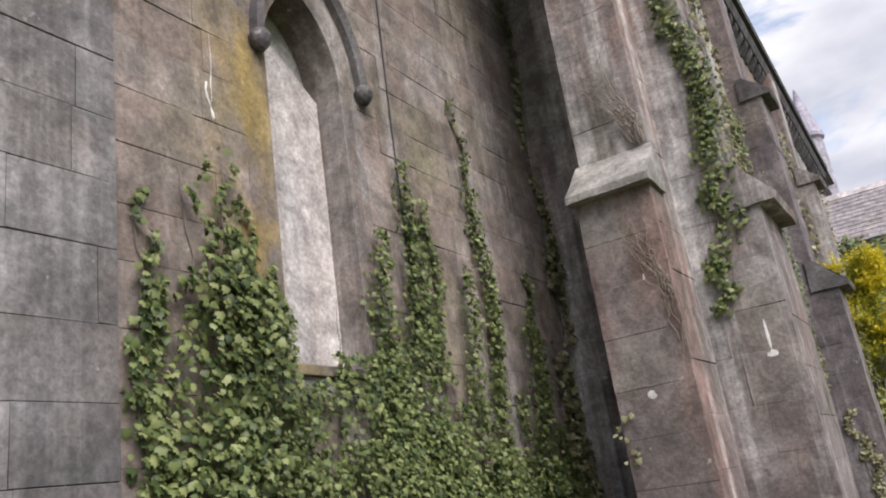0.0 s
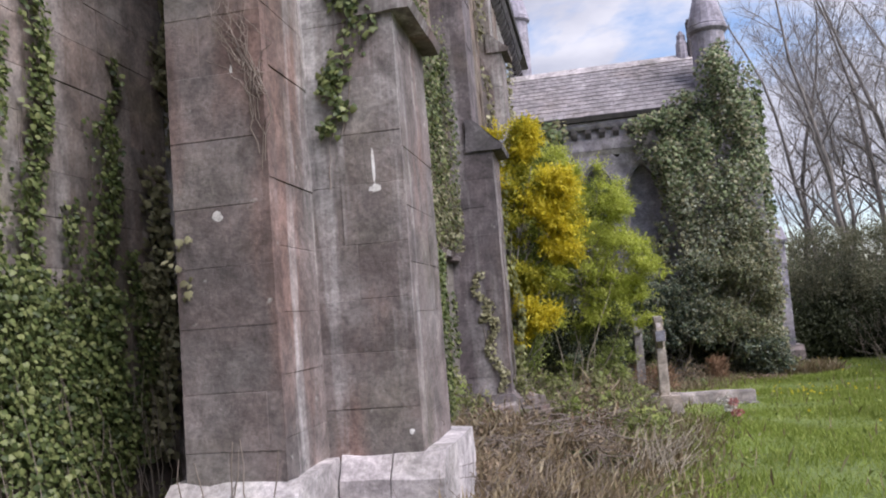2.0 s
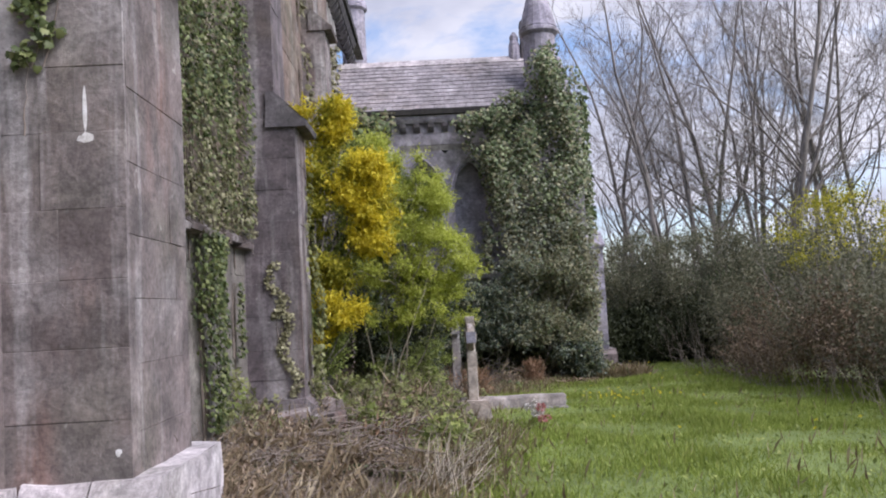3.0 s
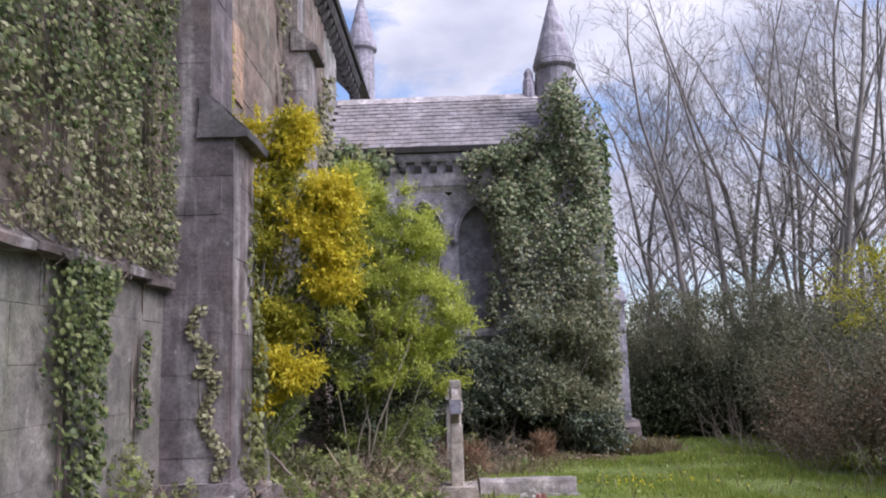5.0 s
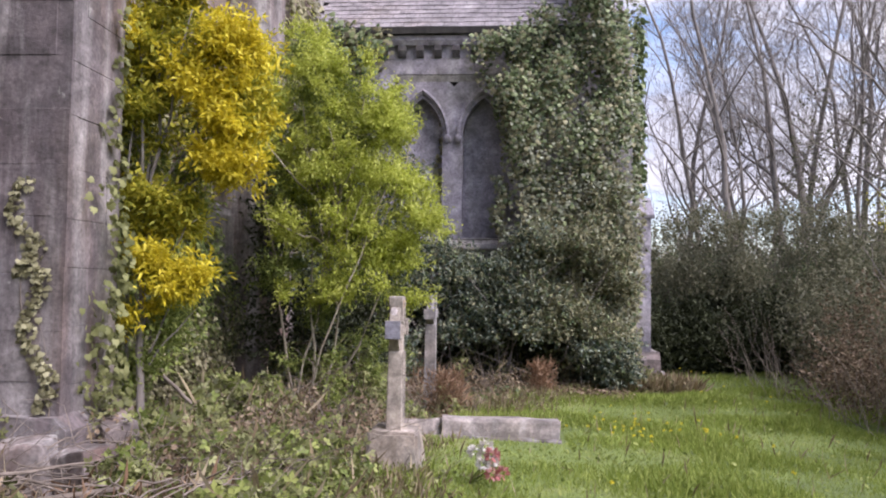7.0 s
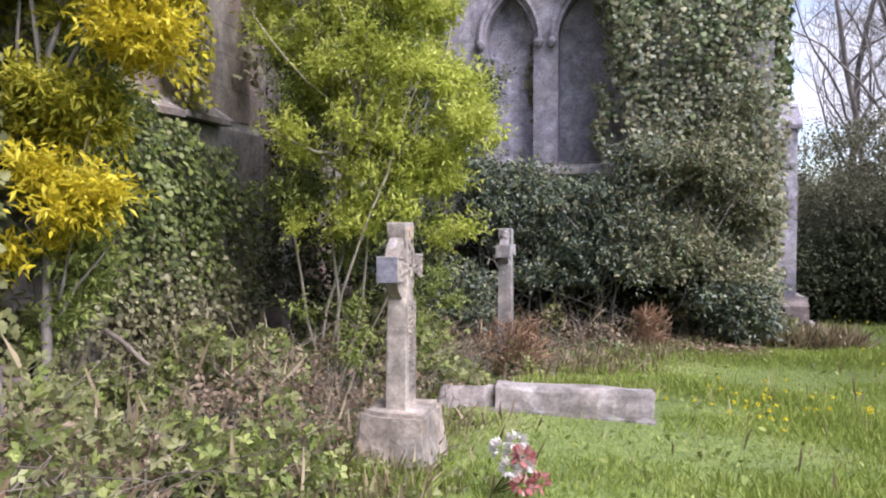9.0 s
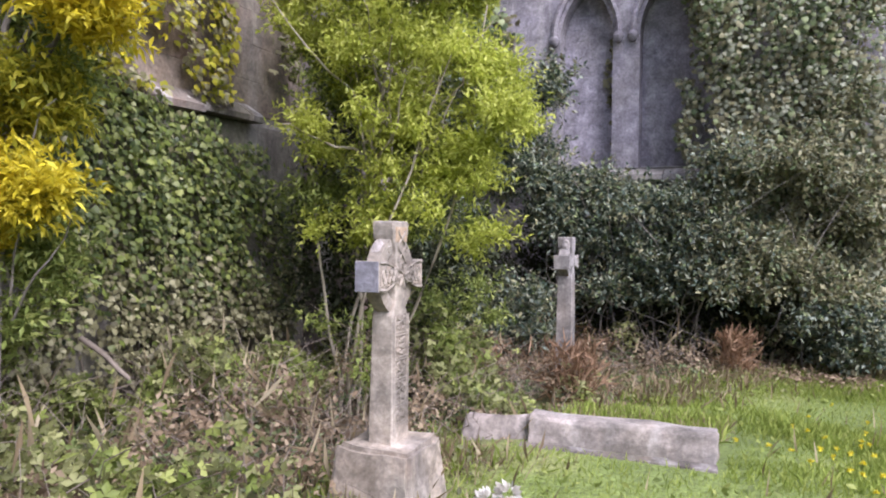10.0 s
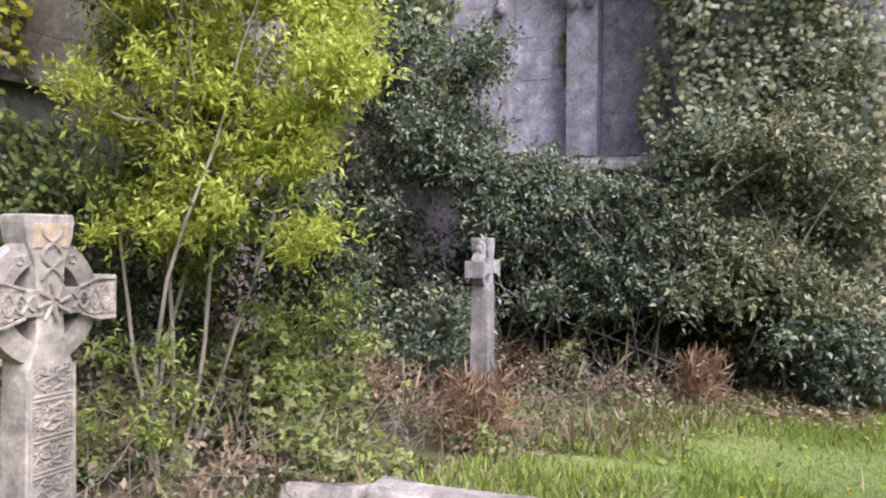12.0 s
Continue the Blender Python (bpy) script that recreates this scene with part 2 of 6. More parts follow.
RUST_FERN = leaf_material("dead_bracken", (0.17, 0.10, 0.06), (0.30, 0.185, 0.115), (0.47, 0.32, 0.21), 0.3, 0.8)
PETAL_RED = leaf_material("red_petal", (0.34, 0.09, 0.09), (0.5, 0.2, 0.19), (0.66, 0.40, 0.38), 0.3)
# near-black leaf colour: paints the shade inside bushes and under the thicket
HOLLOW_SHADE = leaf_material("hollow_shade_leaf", (0.022, 0.028, 0.013), (0.042, 0.052, 0.022), (0.09, 0.10, 0.05), 0.15, 0.6)
PETAL_WHITE = leaf_material("white_petal", (0.6, 0.56, 0.5), (0.75, 0.72, 0.68), (0.85, 0.83, 0.8), 0.3)
PETAL_YELLOW = leaf_material("yellow_petal", (0.6, 0.5, 0.02), (0.8, 0.68, 0.03), (0.85, 0.75, 0.1), 0.3)


def bark(name, dark, light):
    m, t, b = material(name, 0.95)
    c = ramp(t, noise_at(t, 9, 6, (1, 1, 0.25)), [(0.3, dark), (0.7, light)])
    t.links.new(c, b.inputs["Base Color"])
    bump(t, b, noise_at(t, 40, 5, (1, 1, 0.3)), 0.5, 0.02)
    return m


BARK = bark("grey_bark", (0.12, 0.105, 0.095), (0.33, 0.295, 0.265))
PALE_TWIG = bark("pale_twig", (0.20, 0.17, 0.13), (0.42, 0.37, 0.29))
VINE = bark("dead_vine", (0.11, 0.088, 0.07), (0.26, 0.215, 0.18))
IRON = bark("dark_iron", (0.025, 0.024, 0.024), (0.06, 0.055, 0.05))

GROUND, gt, gb = material("churchyard_turf", 0.95)
gc = ramp(gt, noise_at(gt, 0.8, 6), [(0.3, (0.10, 0.135, 0.04)), (0.55, (0.16, 0.21, 0.055)), (0.75, (0.23, 0.245, 0.09))])
gc = mix(gt, 0.7, gc, ramp(gt, noise_at(gt, 38, 6, rough=0.7), [(0.36, (0.18, 0.18, 0.18)), (0.62, (0.8, 0.8, 0.8))]), "OVERLAY")
gx = gt.nodes.new("ShaderNodeNewGeometry")
gs = gt.nodes.new("ShaderNodeSeparateXYZ")
gt.links.new(gx.outputs["Position"], gs.inputs["Vector"])
gm = gt.nodes.new("ShaderNodeMapRange")
gm.inputs["From Min"].default_value, gm.inputs["From Max"].default_value = 1.6, 0.7
gt.links.new(gs.outputs["X"], gm.inputs["Value"])
gc = mix(gt, gm.outputs["Result"], gc, ramp(gt, noise_at(gt, 5, 6), [(0.35, (0.06, 0.045, 0.03)), (0.65, (0.15, 0.115, 0.07))]))
gt.links.new(gc, gb.inputs["Base Color"])
bump(gt, gb, noise_at(gt, 12, 6), 0.8, 0.06)

EARTH, et, eb = material("trampled_edge_soil", 0.95)
et.links.new(ramp(et, noise_at(et, 4, 6), [(0.3, (0.05, 0.045, 0.03)), (0.7, (0.12, 0.10, 0.06))]), eb.inputs["Base Color"])


# ---- mesh helpers ----
def thing(name, at=(0, 0, 0), label="", category="", group="", kind=""):
    ob = new(name)
    ob.location = at
    ob.empty_display_size = 0.1
    return tagged(ob, label, category, group, kind)


def part(name, bm, mat, parent=None, label="", kind=""):
    """Links a bmesh (in world coordinates) as one mesh object under a thing or a part."""
    me = bpy.data.meshes.new(name)
    bm.to_mesh(me)
    bm.free()
    me.materials.append(mat)
    ob = new(name, me)
    adopt(ob, parent)
    return tagged(ob, label, "", "", kind)


def placed(ob):
    m = ob.matrix_basis.copy()
    return m if ob.parent is None else placed(ob.parent) @ ob.matrix_parent_inverse @ m


def adopt(ob, parent):
    if parent is not None:
        ob.parent = parent
        ob.matrix_parent_inverse = placed(parent).inverted()


def cloud(name, verts, faces, mat, parent=None, label="", kind=""):
    me = bpy.data.meshes.new(name)
    verts, faces = np.asarray(verts, dtype=np.float32), np.asarray(faces, dtype=np.int32)
    me.vertices.add(len(verts))
    me.vertices.foreach_set("co", verts.ravel())
    k = faces.shape[1]
    me.loops.add(faces.size)
    me.loops.foreach_set("vertex_index", faces.ravel())
    me.polygons.add(len(faces))
    me.polygons.foreach_set("loop_start", np.arange(0, faces.size, k, dtype=np.int32))
    me.update(calc_edges=True)
    me.materials.append(mat)
    ob = new(name, me)
    adopt(ob, parent)
    return tagged(ob, label, "", "", kind)


def box(bm, x0, x1, y0, y1, z0, z1, soft=0.0):
    v = [bm.verts.new((x, y, z)) for x in (x0, x1) for y in (y0, y1) for z in (z0, z1)]
    fs = [bm.faces.new([v[i] for i in q]) for q in ((0, 1, 3, 2), (4, 6, 7, 5), (0, 4, 5, 1), (2, 3, 7, 6), (0, 2, 6, 4), (1, 5, 7, 3))]
    if soft:
        es = list({e for f in fs for e in f.edges})
        bmesh.ops.bevel(bm, geom=es, offset=soft, segments=2, affect="EDGES", profile=0.6)
    return bm


def boxed(*a, soft=0.0):
    return box(bmesh.new(), *a, soft=soft)


def prism(profile, axis, a, b, soft=0.0):
    """A closed outline drawn in the two other axes (in x, y, z order), run along axis from a to b."""
    bm = bmesh.new()
    def put(p, q, s):
        return {"x": (s, p, q), "y": (p, s, q), "z": (p, q, s)}[axis]
    lo = [bm.verts.new(put(p, q, a)) for p, q in profile]
    hi = [bm.verts.new(put(p, q, b)) for p, q in profile]
    n = len(profile)
    bm.faces.new(lo)
    bm.faces.new(hi[::-1])
    for i in range(n):
        bm.faces.new((lo[i], hi[i], hi[(i + 1) % n], lo[(i + 1) % n]))
    bmesh.ops.recalc_face_normals(bm, faces=bm.faces)
    if soft:
        bmesh.ops.bevel(bm, geom=list(bm.edges), offset=soft, segments=2, affect="EDGES", profile=0.6)
    return bm


def roughen(bm, amount, scale=3.0, cuts=0):
    if cuts:
        bmesh.ops.subdivide_edges(bm, edges=list(bm.edges), cuts=cuts, use_grid_fill=True)
    for v in bm.verts:
        v.co += noise.noise_vector(v.co * scale) * amount
    return bm


rng = np.random.default_rng(7)
IVY_LEAF = (np.array([(0, 0, 0), (0.34, -0.06, -0.05), (0.52, 0.24, -0.1), (0.36, 0.40, 0.0), (0.40, 0.64, -0.08), (0.17, 0.68, 0.02), (0, 1.0, -0.12), (-0.17, 0.68, 0.02), (-0.40, 0.64, -0.08), (-0.36, 0.40, 0.0), (-0.52, 0.24, -0.1), (-0.34, -0.06, -0.05), (0, 0.36, 0.06)]),
            np.array([(12, i, i + 1) for i in range(11)] + [(12, 11, 0)]))
OVAL_LEAF = (np.array([(0, 0, 0), (0.26, 0.42, 0.09), (0, 1.0, -0.06), (-0.26, 0.42, 0.09)]), np.array([(0, 1, 2), (0, 2, 3)]))
SLIM_LEAF = (np.array([(0, 0, 0), (0.17, 0.40, 0.07), (0, 1.0, -0.10), (-0.17, 0.40, 0.07)]), np.array([(0, 1, 2), (0, 2, 3)]))
THREE_LEAF = (np.array([(0, 0, 0), (0.30, 0.50, 0.06), (0, 1.0, -0.08), (-0.30, 0.50, 0.06), (0.52, -0.16, 0.04), (0.86, 0.30, -0.10), (0.34, 0.36, 0.05), (-0.52, -0.16, 0.04), (-0.86, 0.30, -0.10), (-0.34, 0.36, 0.05)]),
              np.array([(0, 1, 2), (0, 2, 3), (0, 4, 5), (0, 5, 6), (0, 8, 7), (0, 9, 8)]))
BLADE = (np.array([(-0.035, 0, 0), (0.035, 0, 0), (0.02, 0.55, 0.06), (0.0, 1.0, 0.28)]), np.array([(0, 1, 2), (0, 2, 3)]))
THIN_BLADE = (BLADE[0] * np.array([0.45, 1.0, 1.2]), BLADE[1])


def leaves(name, shape, pos, tip, out, size, mat, parent=None, label="", kind="stuff"):
    """One mesh of many leaves: at pos, their tips along tip, their faces towards out."""
    tv, tf = shape
    tip = tip / np.linalg.norm(tip, axis=1, keepdims=True)
    side = np.cross(tip, out)
    side /= np.linalg.norm(side, axis=1, keepdims=True) + 1e-9
    up = np.cross(side, tip)
    v = (pos[:, None, :] + size[:, None, None] * (tv[None, :, 0:1] * side[:, None, :] + tv[None, :, 1:2] * tip[:, None, :] + tv[None, :, 2:3] * up[:, None, :])).reshape(-1, 3)
    f = (tf[None] + (np.arange(len(pos)) * len(tv))[:, None, None]).reshape(-1, 3)
    return cloud(name, v, f, mat, parent, label, kind)


def tubes(name, lines, mat, parent=None, label="", kind="", sides=4):
    """Each line: points with a radius each. One mesh of tapered rods."""
    vs, fs, base = [], [], 0
    for pts, rad in lines:
        p = np.asarray(pts, float)
        d = np.gradient(p, axis=0)
        d /= np.linalg.norm(d, axis=1, keepdims=True) + 1e-9
        ref = np.where(np.abs(d[:, 2:3]) > 0.9, [[1.0, 0, 0]], [[0, 0, 1.0]])
        a = np.cross(d, ref)
        a /= np.linalg.norm(a, axis=1, keepdims=True) + 1e-9
        b = np.cross(d, a)
        r = np.asarray(rad, float)[:, None]
        for k in range(sides):
            w = 2 * math.pi * k / sides
            vs.append(p + r * (math.cos(w) * a + math.sin(w) * b))
        n = len(p)
        for k in range(sides):
            i, j = base + k * n, base + ((k + 1) % sides) * n
            s = np.arange(n - 1)
            fs.append(np.stack([i + s, j + s, j + s + 1, i + s + 1], 1))
        base += n * sides
    return cloud(name, np.concatenate(vs), np.concatenate(fs), mat, parent, label, kind)


def ground_z(x, y):
    x, y = np.asarray(x, float), np.asarray(y, float)
    z = -0.031 * np.clip(y, -8, 17) - 0.008 * np.clip(y - 17, 0, 20)
    return z + 0.03 * np.sin(1.3 * x + 0.4 * y) * np.cos(0.9 * y - 0.5 * x) + 0.02 * np.clip(1.0 - x, 0, 3)


# unit stones with softened, slightly uneven front edges, one metre by one metre, looking along +z
def unit_stone(seed):
    r = random.Random(seed)
    j = lambda a: r.uniform(-a, a)
    back = [(-0.5, -0.5, -0.1), (0.5, -0.5, -0.1), (0.5, 0.5, -0.1), (-0.5, 0.5, -0.1)]
    rim = [(x + j(0.003), y + j(0.005), -0.0015) for x, y, _ in back]
    face = [(x * 0.992 + j(0.003), y * 0.986 + j(0.005), j(0.0025)) for x, y, _ in back]
    mid = [(j(0.05), j(0.05), 0.002 + j(0.003))]
    v = back + rim + face + mid
    f = []
    for i in range(4):
        k = (i + 1) % 4
        f += [(i, k, 4 + k, 4 + i), (4 + i, 4 + k, 8 + k, 8 + i), (8 + i, 8 + k, 12)]
    me = bpy.data.meshes.new("stone")
    me.from_pydata(v, [], f)
    return me


STONES = {}


def clad(parent, origin, u, n, width, z0, z1, mat, course=0.3, block=0.55, holes=(), lean=0.15, name="stone", gap=0.0011):
    """Courses of separate stones over a face: origin is the foot of its near corner, u runs along it, n looks out of it."""
    if mat.name not in STONES:
        STONES[mat.name] = [unit_stone(k) for k in range(4)]
        for me in STONES[mat.name]:
            me.materials.append(mat)
    r = random.Random(round(origin[0] * 100 + origin[1] * 37 + z0 * 11 + width * 5))
    o, u, n = Vector(origin), Vector(u), Vector(n)
    turn = Matrix((u, Vector((0, 0, 1)), n)).transposed().to_4x4()
    z = z0
    while z < z1 - 0.05:
        h = min(course * r.uniform(0.9, 1.1), z1 - z)
        if z1 - z - h < 0.08:
            h = z1 - z
        s = -r.uniform(0, 0.9) * block
        while s < width:
            w = block * r.uniform(1 - lean * 2.2, 1 + lean * 2.2)
            a, b = max(0.0, s), min(width, s + w)
            if width - b < 0.08:
                b = width
            spans = [(a, b)]
            for h0, h1, g0, g1 in holes:
                if z + h > g0 + 0.02 and z < g1 - 0.02:
                    spans = [q for p in spans for q in ((p[0], min(p[1], h0)), (max(p[0], h1), p[1])) if q[1] - q[0] > 0.03]
            for p0, p1 in spans:
                if p1 - p0 > 0.03:
                    ob = new(name, r.choice(STONES[mat.name]))
                    c = o + u * ((p0 + p1) / 2) + Vector((0, 0, z + h / 2 - o.z)) + n * r.uniform(-0.004, 0.004)
                    ob.matrix_world = Matrix.Translation(c) @ turn @ Matrix.Diagonal((p1 - p0 - gap, h - gap, 1, 1))
                    adopt(ob, parent)
            if b >= width:
                break
            s += w
        z += h


def arch(cx, half, z_sill, z_spring, z_apex, steps=9):
    """Outline of a pointed opening, in (across, up), from the sill's near end round to its far end."""
    rise = z_apex - z_spring
    rad = (half * half + rise * rise) / (2 * half)
    top = math.asin(min(1.0, rise / rad))
    right = [(cx + half - rad + rad * math.cos(top * i / steps), z_spring + rad * math.sin(top * i / steps)) for i in range(steps + 1)]
    left = [(2 * cx - p, q) for p, q in right[::-1]]
    return [(cx + half, z_sill)] + right + left[1:] + [(cx - half, z_sill)]


def to_world(axis, at, p, q):
    return (at, p, q) if axis == "x" else (p, at, q)


def surround(parent, axis, at, back, cx, half, sill, spring, apex, u0, u1, v1, mat, name="window_surround"):
    """The wall round a pointed opening: a flat face from u0 to u1 and up to v1, pierced by the arch, with its reveals."""
    out = arch(cx, half, sill, spring, apex)
    bm = bmesh.new()
    n = len(out)
    inner = [bm.verts.new(to_world(axis, at, p, q)) for p, q in out]
    deep = [bm.verts.new(to_world(axis, back, p, q)) for p, q in out]
    rim = []
    for i, (p, q) in enumerate(out):
        if i == 0:
            rim.append((u1, sill))
        elif i == n - 1:
            rim.append((u0, sill))
        else:
            f = (p - cx) / half
            if q <= spring + 1e-6:
                rim.append((u1 if f > 0 else u0, q))
            elif abs(f) < 1e-6:
                rim.append((cx, v1))
            else:
                g = (q - spring) / (apex - spring)
                e = u1 if f > 0 else u0
                rim.append((e, spring + (v1 - spring) * min(1, g * 1.8)) if g < 0.55 else (cx + (e - cx) * (1 - g) / 0.45, v1))
    outer = [bm.verts.new(to_world(axis, at, p, q)) for p, q in rim]
    for i in range(n - 1):
        bm.faces.new((inner[i], inner[i + 1], outer[i + 1], outer[i]))
        bm.faces.new((inner[i], deep[i], deep[i + 1], inner[i + 1]))
    bmesh.ops.remove_doubles(bm, verts=list(bm.verts), dist=0.002)
    bmesh.ops.recalc_face_normals(bm, faces=bm.faces)
    return part(name, bm, mat, parent)


def hood(parent, axis, at, sign, cx, half, spring, apex, mat, thick=0.075, proud=0.10):
    """Moulded stone hood over a pointed arch, with a carved stop at each foot."""
    a, b = arch(cx, half, spring, spring, apex, 12)[1:-1], arch(cx, half + thick, spring, spring, apex + thick * 1.3, 12)[1:-1]
    bm = bmesh.new()
    rows = []
    for (p, q), (s, t) in zip(a, b):
        m = ((p + s) / 2, (q + t) / 2)
        rows.append([bm.verts.new(to_world(axis, at + sign * d, *w)) for d, w in ((-0.02, (p, q)), (proud * 0.6, (p, q)), (proud, m), (proud * 0.75, (s, t)), (-0.02, (s, t)))])
    for r0, r1 in zip(rows, rows[1:]):
        for k in range(4):
            bm.faces.new((r0[k], r0[k + 1], r1[k + 1], r1[k]))
    bm.faces.new(rows[0])
    bm.faces.new(rows[-1])
    bmesh.ops.recalc_face_normals(bm, faces=bm.faces)
    h = part("hood_mould", bm, mat, parent)
    for side in (-1, 1):
        s = bmesh.new()
        bmesh.ops.create_icosphere(s, subdivisions=2, radius=0.075)
        c = Vector(to_world(axis, at + sign * 0.05, cx + side * (half + thick / 2), spring - 0.05))
        for v in s.verts:
            v.co = Vector((v.co.x, v.co.y, v.co.z * (1.0 if v.co.z > 0 else 1.25))) + noise.noise_vector(v.co * 25) * 0.012 + c
        part("label_stop", s, mat, h)
    return h


# ---- ground: one sheet out to the horizon ----
def ground_sheet():
    xs = np.concatenate([np.linspace(-400, -12, 8), np.linspace(-8, 14, 89), np.linspace(18, 400, 9)])
    ys = np.concatenate([np.linspace(-300, -12, 7), np.linspace(-8, 32, 121), np.linspace(38, 600, 10)])
    gx, gy = np.meshgrid(xs, ys)
    v = np.stack([gx, gy, ground_z(gx, gy)], -1).reshape(-1, 3)
    i = np.arange(len(ys) - 1)[:, None] * len(xs) + np.arange(len(xs) - 1)[None]
    f = np.stack([i, i + 1, i + 1 + len(xs), i + len(xs)], -1).reshape(-1, 4)
    ob = cloud("ground", v, f, GROUND)
    for p in ob.data.polygons:
        p.use_smooth = True
    tagged(ob, "rough green churchyard turf sloping gently downhill", "ground", "", "structure")


ground_sheet()

# ---- the church: the recessed bay with a blocked lancet ----
XA, XB, YT = -3.12, -1.5, 20.5      # faces of the recessed bay, the long wall and the cross wing
wall_a = thing("wall_west_bay", (XA, 2, 0), "brown weathered ashlar church wall with a blocked lancet", "wall", "", "structure")
core = boxed(-3.9, -3.45, -6, 7.8, -0.6, 9.0)
for y0, y1, z0, z1 in ((-6, 3.13, -0.6, 9.0), (4.31, 7.42, -0.6, 9.0), (3.13, 4.31, -0.6, 2.37), (3.13, 4.31, 5.47, 9.0)):
    box(core, -3.45, XA - 0.012, y0, y1, z0, z1)
part("wall_core", core, MORTAR, wall_a)
surround(wall_a, "x", XA - 0.002, -3.46, 3.73, 0.38, 2.38, 4.5, 5.15, 3.13, 4.31, 5.47, STONE_A)
hood(wall_a, "x", XA, 1, 3.80, 0.50, 4.55, 5.42, DARK_STONE)
part("window_sill", prism([(-3.46, 2.30), (XA + 0.03, 2.30), (XA + 0.03, 2.36), (-3.46, 2.47)], "y", 3.30, 4.16, 0.008), STONE_A, wall_a)
bm = prism([(3.35, 2.40), (4.11, 2.40), (4.11, 4.45), (3.35, 4.98)], "x", -3.44, -3.35)
part("window_infill", roughen(bm, 0.012, 4, 4), INFILL, wall_a, "pale lime-washed blocking of the lancet")

# return wall into the recess
wall_r = thing("wall_return", (-2.6, 7.4, 0), "shaded ashlar return wall beside the buttress", "wall", "", "structure")
part("wall_core", boxed(-3.45, -1.98, 7.412, 7.8, -0.6, 9.0), MORTAR, wall_r)

# ---- long wall: three bays with a plastered base, a sloping ledge and rubble above ----
wall_b = thing("wall_long", (XB, 12, 0), "ruinous church side wall, plastered base under rubble stone", "wall", "", "structure")
part("wall_core", boxed(-2.4, XB - 0.012, 7.2, 22.3, -0.9, 9.1), MORTAR, wall_b)
for y0, y1 in ((7.27, 11.4), (12.1, 15.55)):
    bm = boxed(XB - 0.012, XB + 0.012, y0, y1, -0.9, 2.04)
    part("plaster_base", roughen(bm, 0.004, 2.5, 14), PLASTER, wall_b, "pale flaking lime plaster")
for y0, y1, seed in ((7.27, 11.4, 1), (12.1, 15.5, 2)):
    r = random.Random(seed)
    y = y0
    while y < y1 - 0.05:
        w = min(r.uniform(0.45, 0.8), y1 - y)
        d, s = r.uniform(-0.02, 0.03), r.uniform(-0.02, 0.02)
        bm = prism([(XB - 0.1, 2.0 + s), (XB + 0.16 + d, 2.0 + s), (XB + 0.17 + d, 2.05 + s), (XB - 0.02, 2.2 + s), (XB - 0.1, 2.2 + s)], "y", y, y + w - 0.012)
        part("ledge_stone", roughen(bm, 0.014, 6, 2), STONE_B, wall_b)
        y += w


def buttress(name, x0, x1, y0, y1, stages, faces, mat, label):
    """Stepped buttress. stages: (foot, head, x0, x1, y0, y1) of each lift; faces: which sides show their stones."""
    t = thing(name, ((x0 + x1) / 2, (y0 + y1) / 2, 0), label, "buttress", "buttresses of the church", "structure")
    for foot, head, a0, a1, b0, b1 in stages:
        part("core", boxed(a0, a1 - 0.012, b0 + 0.012, b1 - 0.012, foot, head), MORTAR, t)
        if "s" in faces:
            clad(t, (a0, b0, foot), (1, 0, 0), (0, -1, 0), a1 - a0, foot, head, mat, 0.36, 1.3)
        if "e" in faces:
            clad(t, (a1, b0, foot), (0, 1, 0), (1, 0, 0), b1 - b0, foot, head, mat, 0.36, 1.1)
        if "w" in faces:
            clad(t, (a0, b1, foot), (0, -1, 0), (-1, 0, 0), b1 - b0, foot, head, mat, 0.36, 1.1)
        if "n" in faces:
            clad(t, (a1, b1, foot), (-1, 0, 0), (0, 1, 0), a1 - a0, foot, head, mat, 0.36, 0.6)
    return t


# angle buttress: one arm towards the gate, one out over the grass
arm_p = buttress("buttress_angle", -2.07, -1.46, 5.65, 7.4, [(-0.4, 3.6, -2.07, -1.46, 5.65, 7.4), (3.6, 9.0, -2.07, -1.46, 5.93, 7.4)], "se", STONE_B, "tall grey ashlar angle buttress streaked with lime, dead vines above")
part("weathering", roughen(prism([(5.53, 3.55), (5.53, 3.61), (5.93, 3.98), (5.99, 3.98), (5.99, 3.55)], "x", -2.10, -1.42), 0.012, 5, 3), MORTAR, arm_p, "sloping moss-edged set-off stone")
arm_q = buttress("buttress_angle", -1.5, -0.83, 6.35, 7.27, [(-0.4, 3.42, -1.9, -0.83, 6.35, 7.27), (3.42, 9.0, -1.9, -1.02, 6.35, 7.27)], "sen", STONE_B, "tall grey ashlar buttress streaked with white lime, ivy trailing")
part("weathering", roughen(prism([(-0.70, 3.34), (-0.68, 3.40), (-1.0, 3.78), (-1.1, 3.78), (-1.1, 3.34)], "y", 6.31, 7.31), 0.012, 5, 3), STONE_B, arm_q, "sloping set-off stone")
# plinth courses under the angle buttress
for x0, x1, y0, y1, own in ((-2.17, -1.36, 5.52, 6.3, arm_p), (-1.36, -0.68, 6.2, 7.42, arm_q)):
    for k in range(2):
        a = x0 + (x1 - x0) * k / 2
        bm = prism([(y0, -0.5), (y0, 0.34), (y0 + 0.13, 0.47), (y1, 0.47), (y1, -0.5)], "x", a, a + (x1 - x0) / 2 - 0.01)
        part("plinth_stone", roughen(bm, 0.02, 5, 4), PLINTH, own, "chipped pale plinth stone")

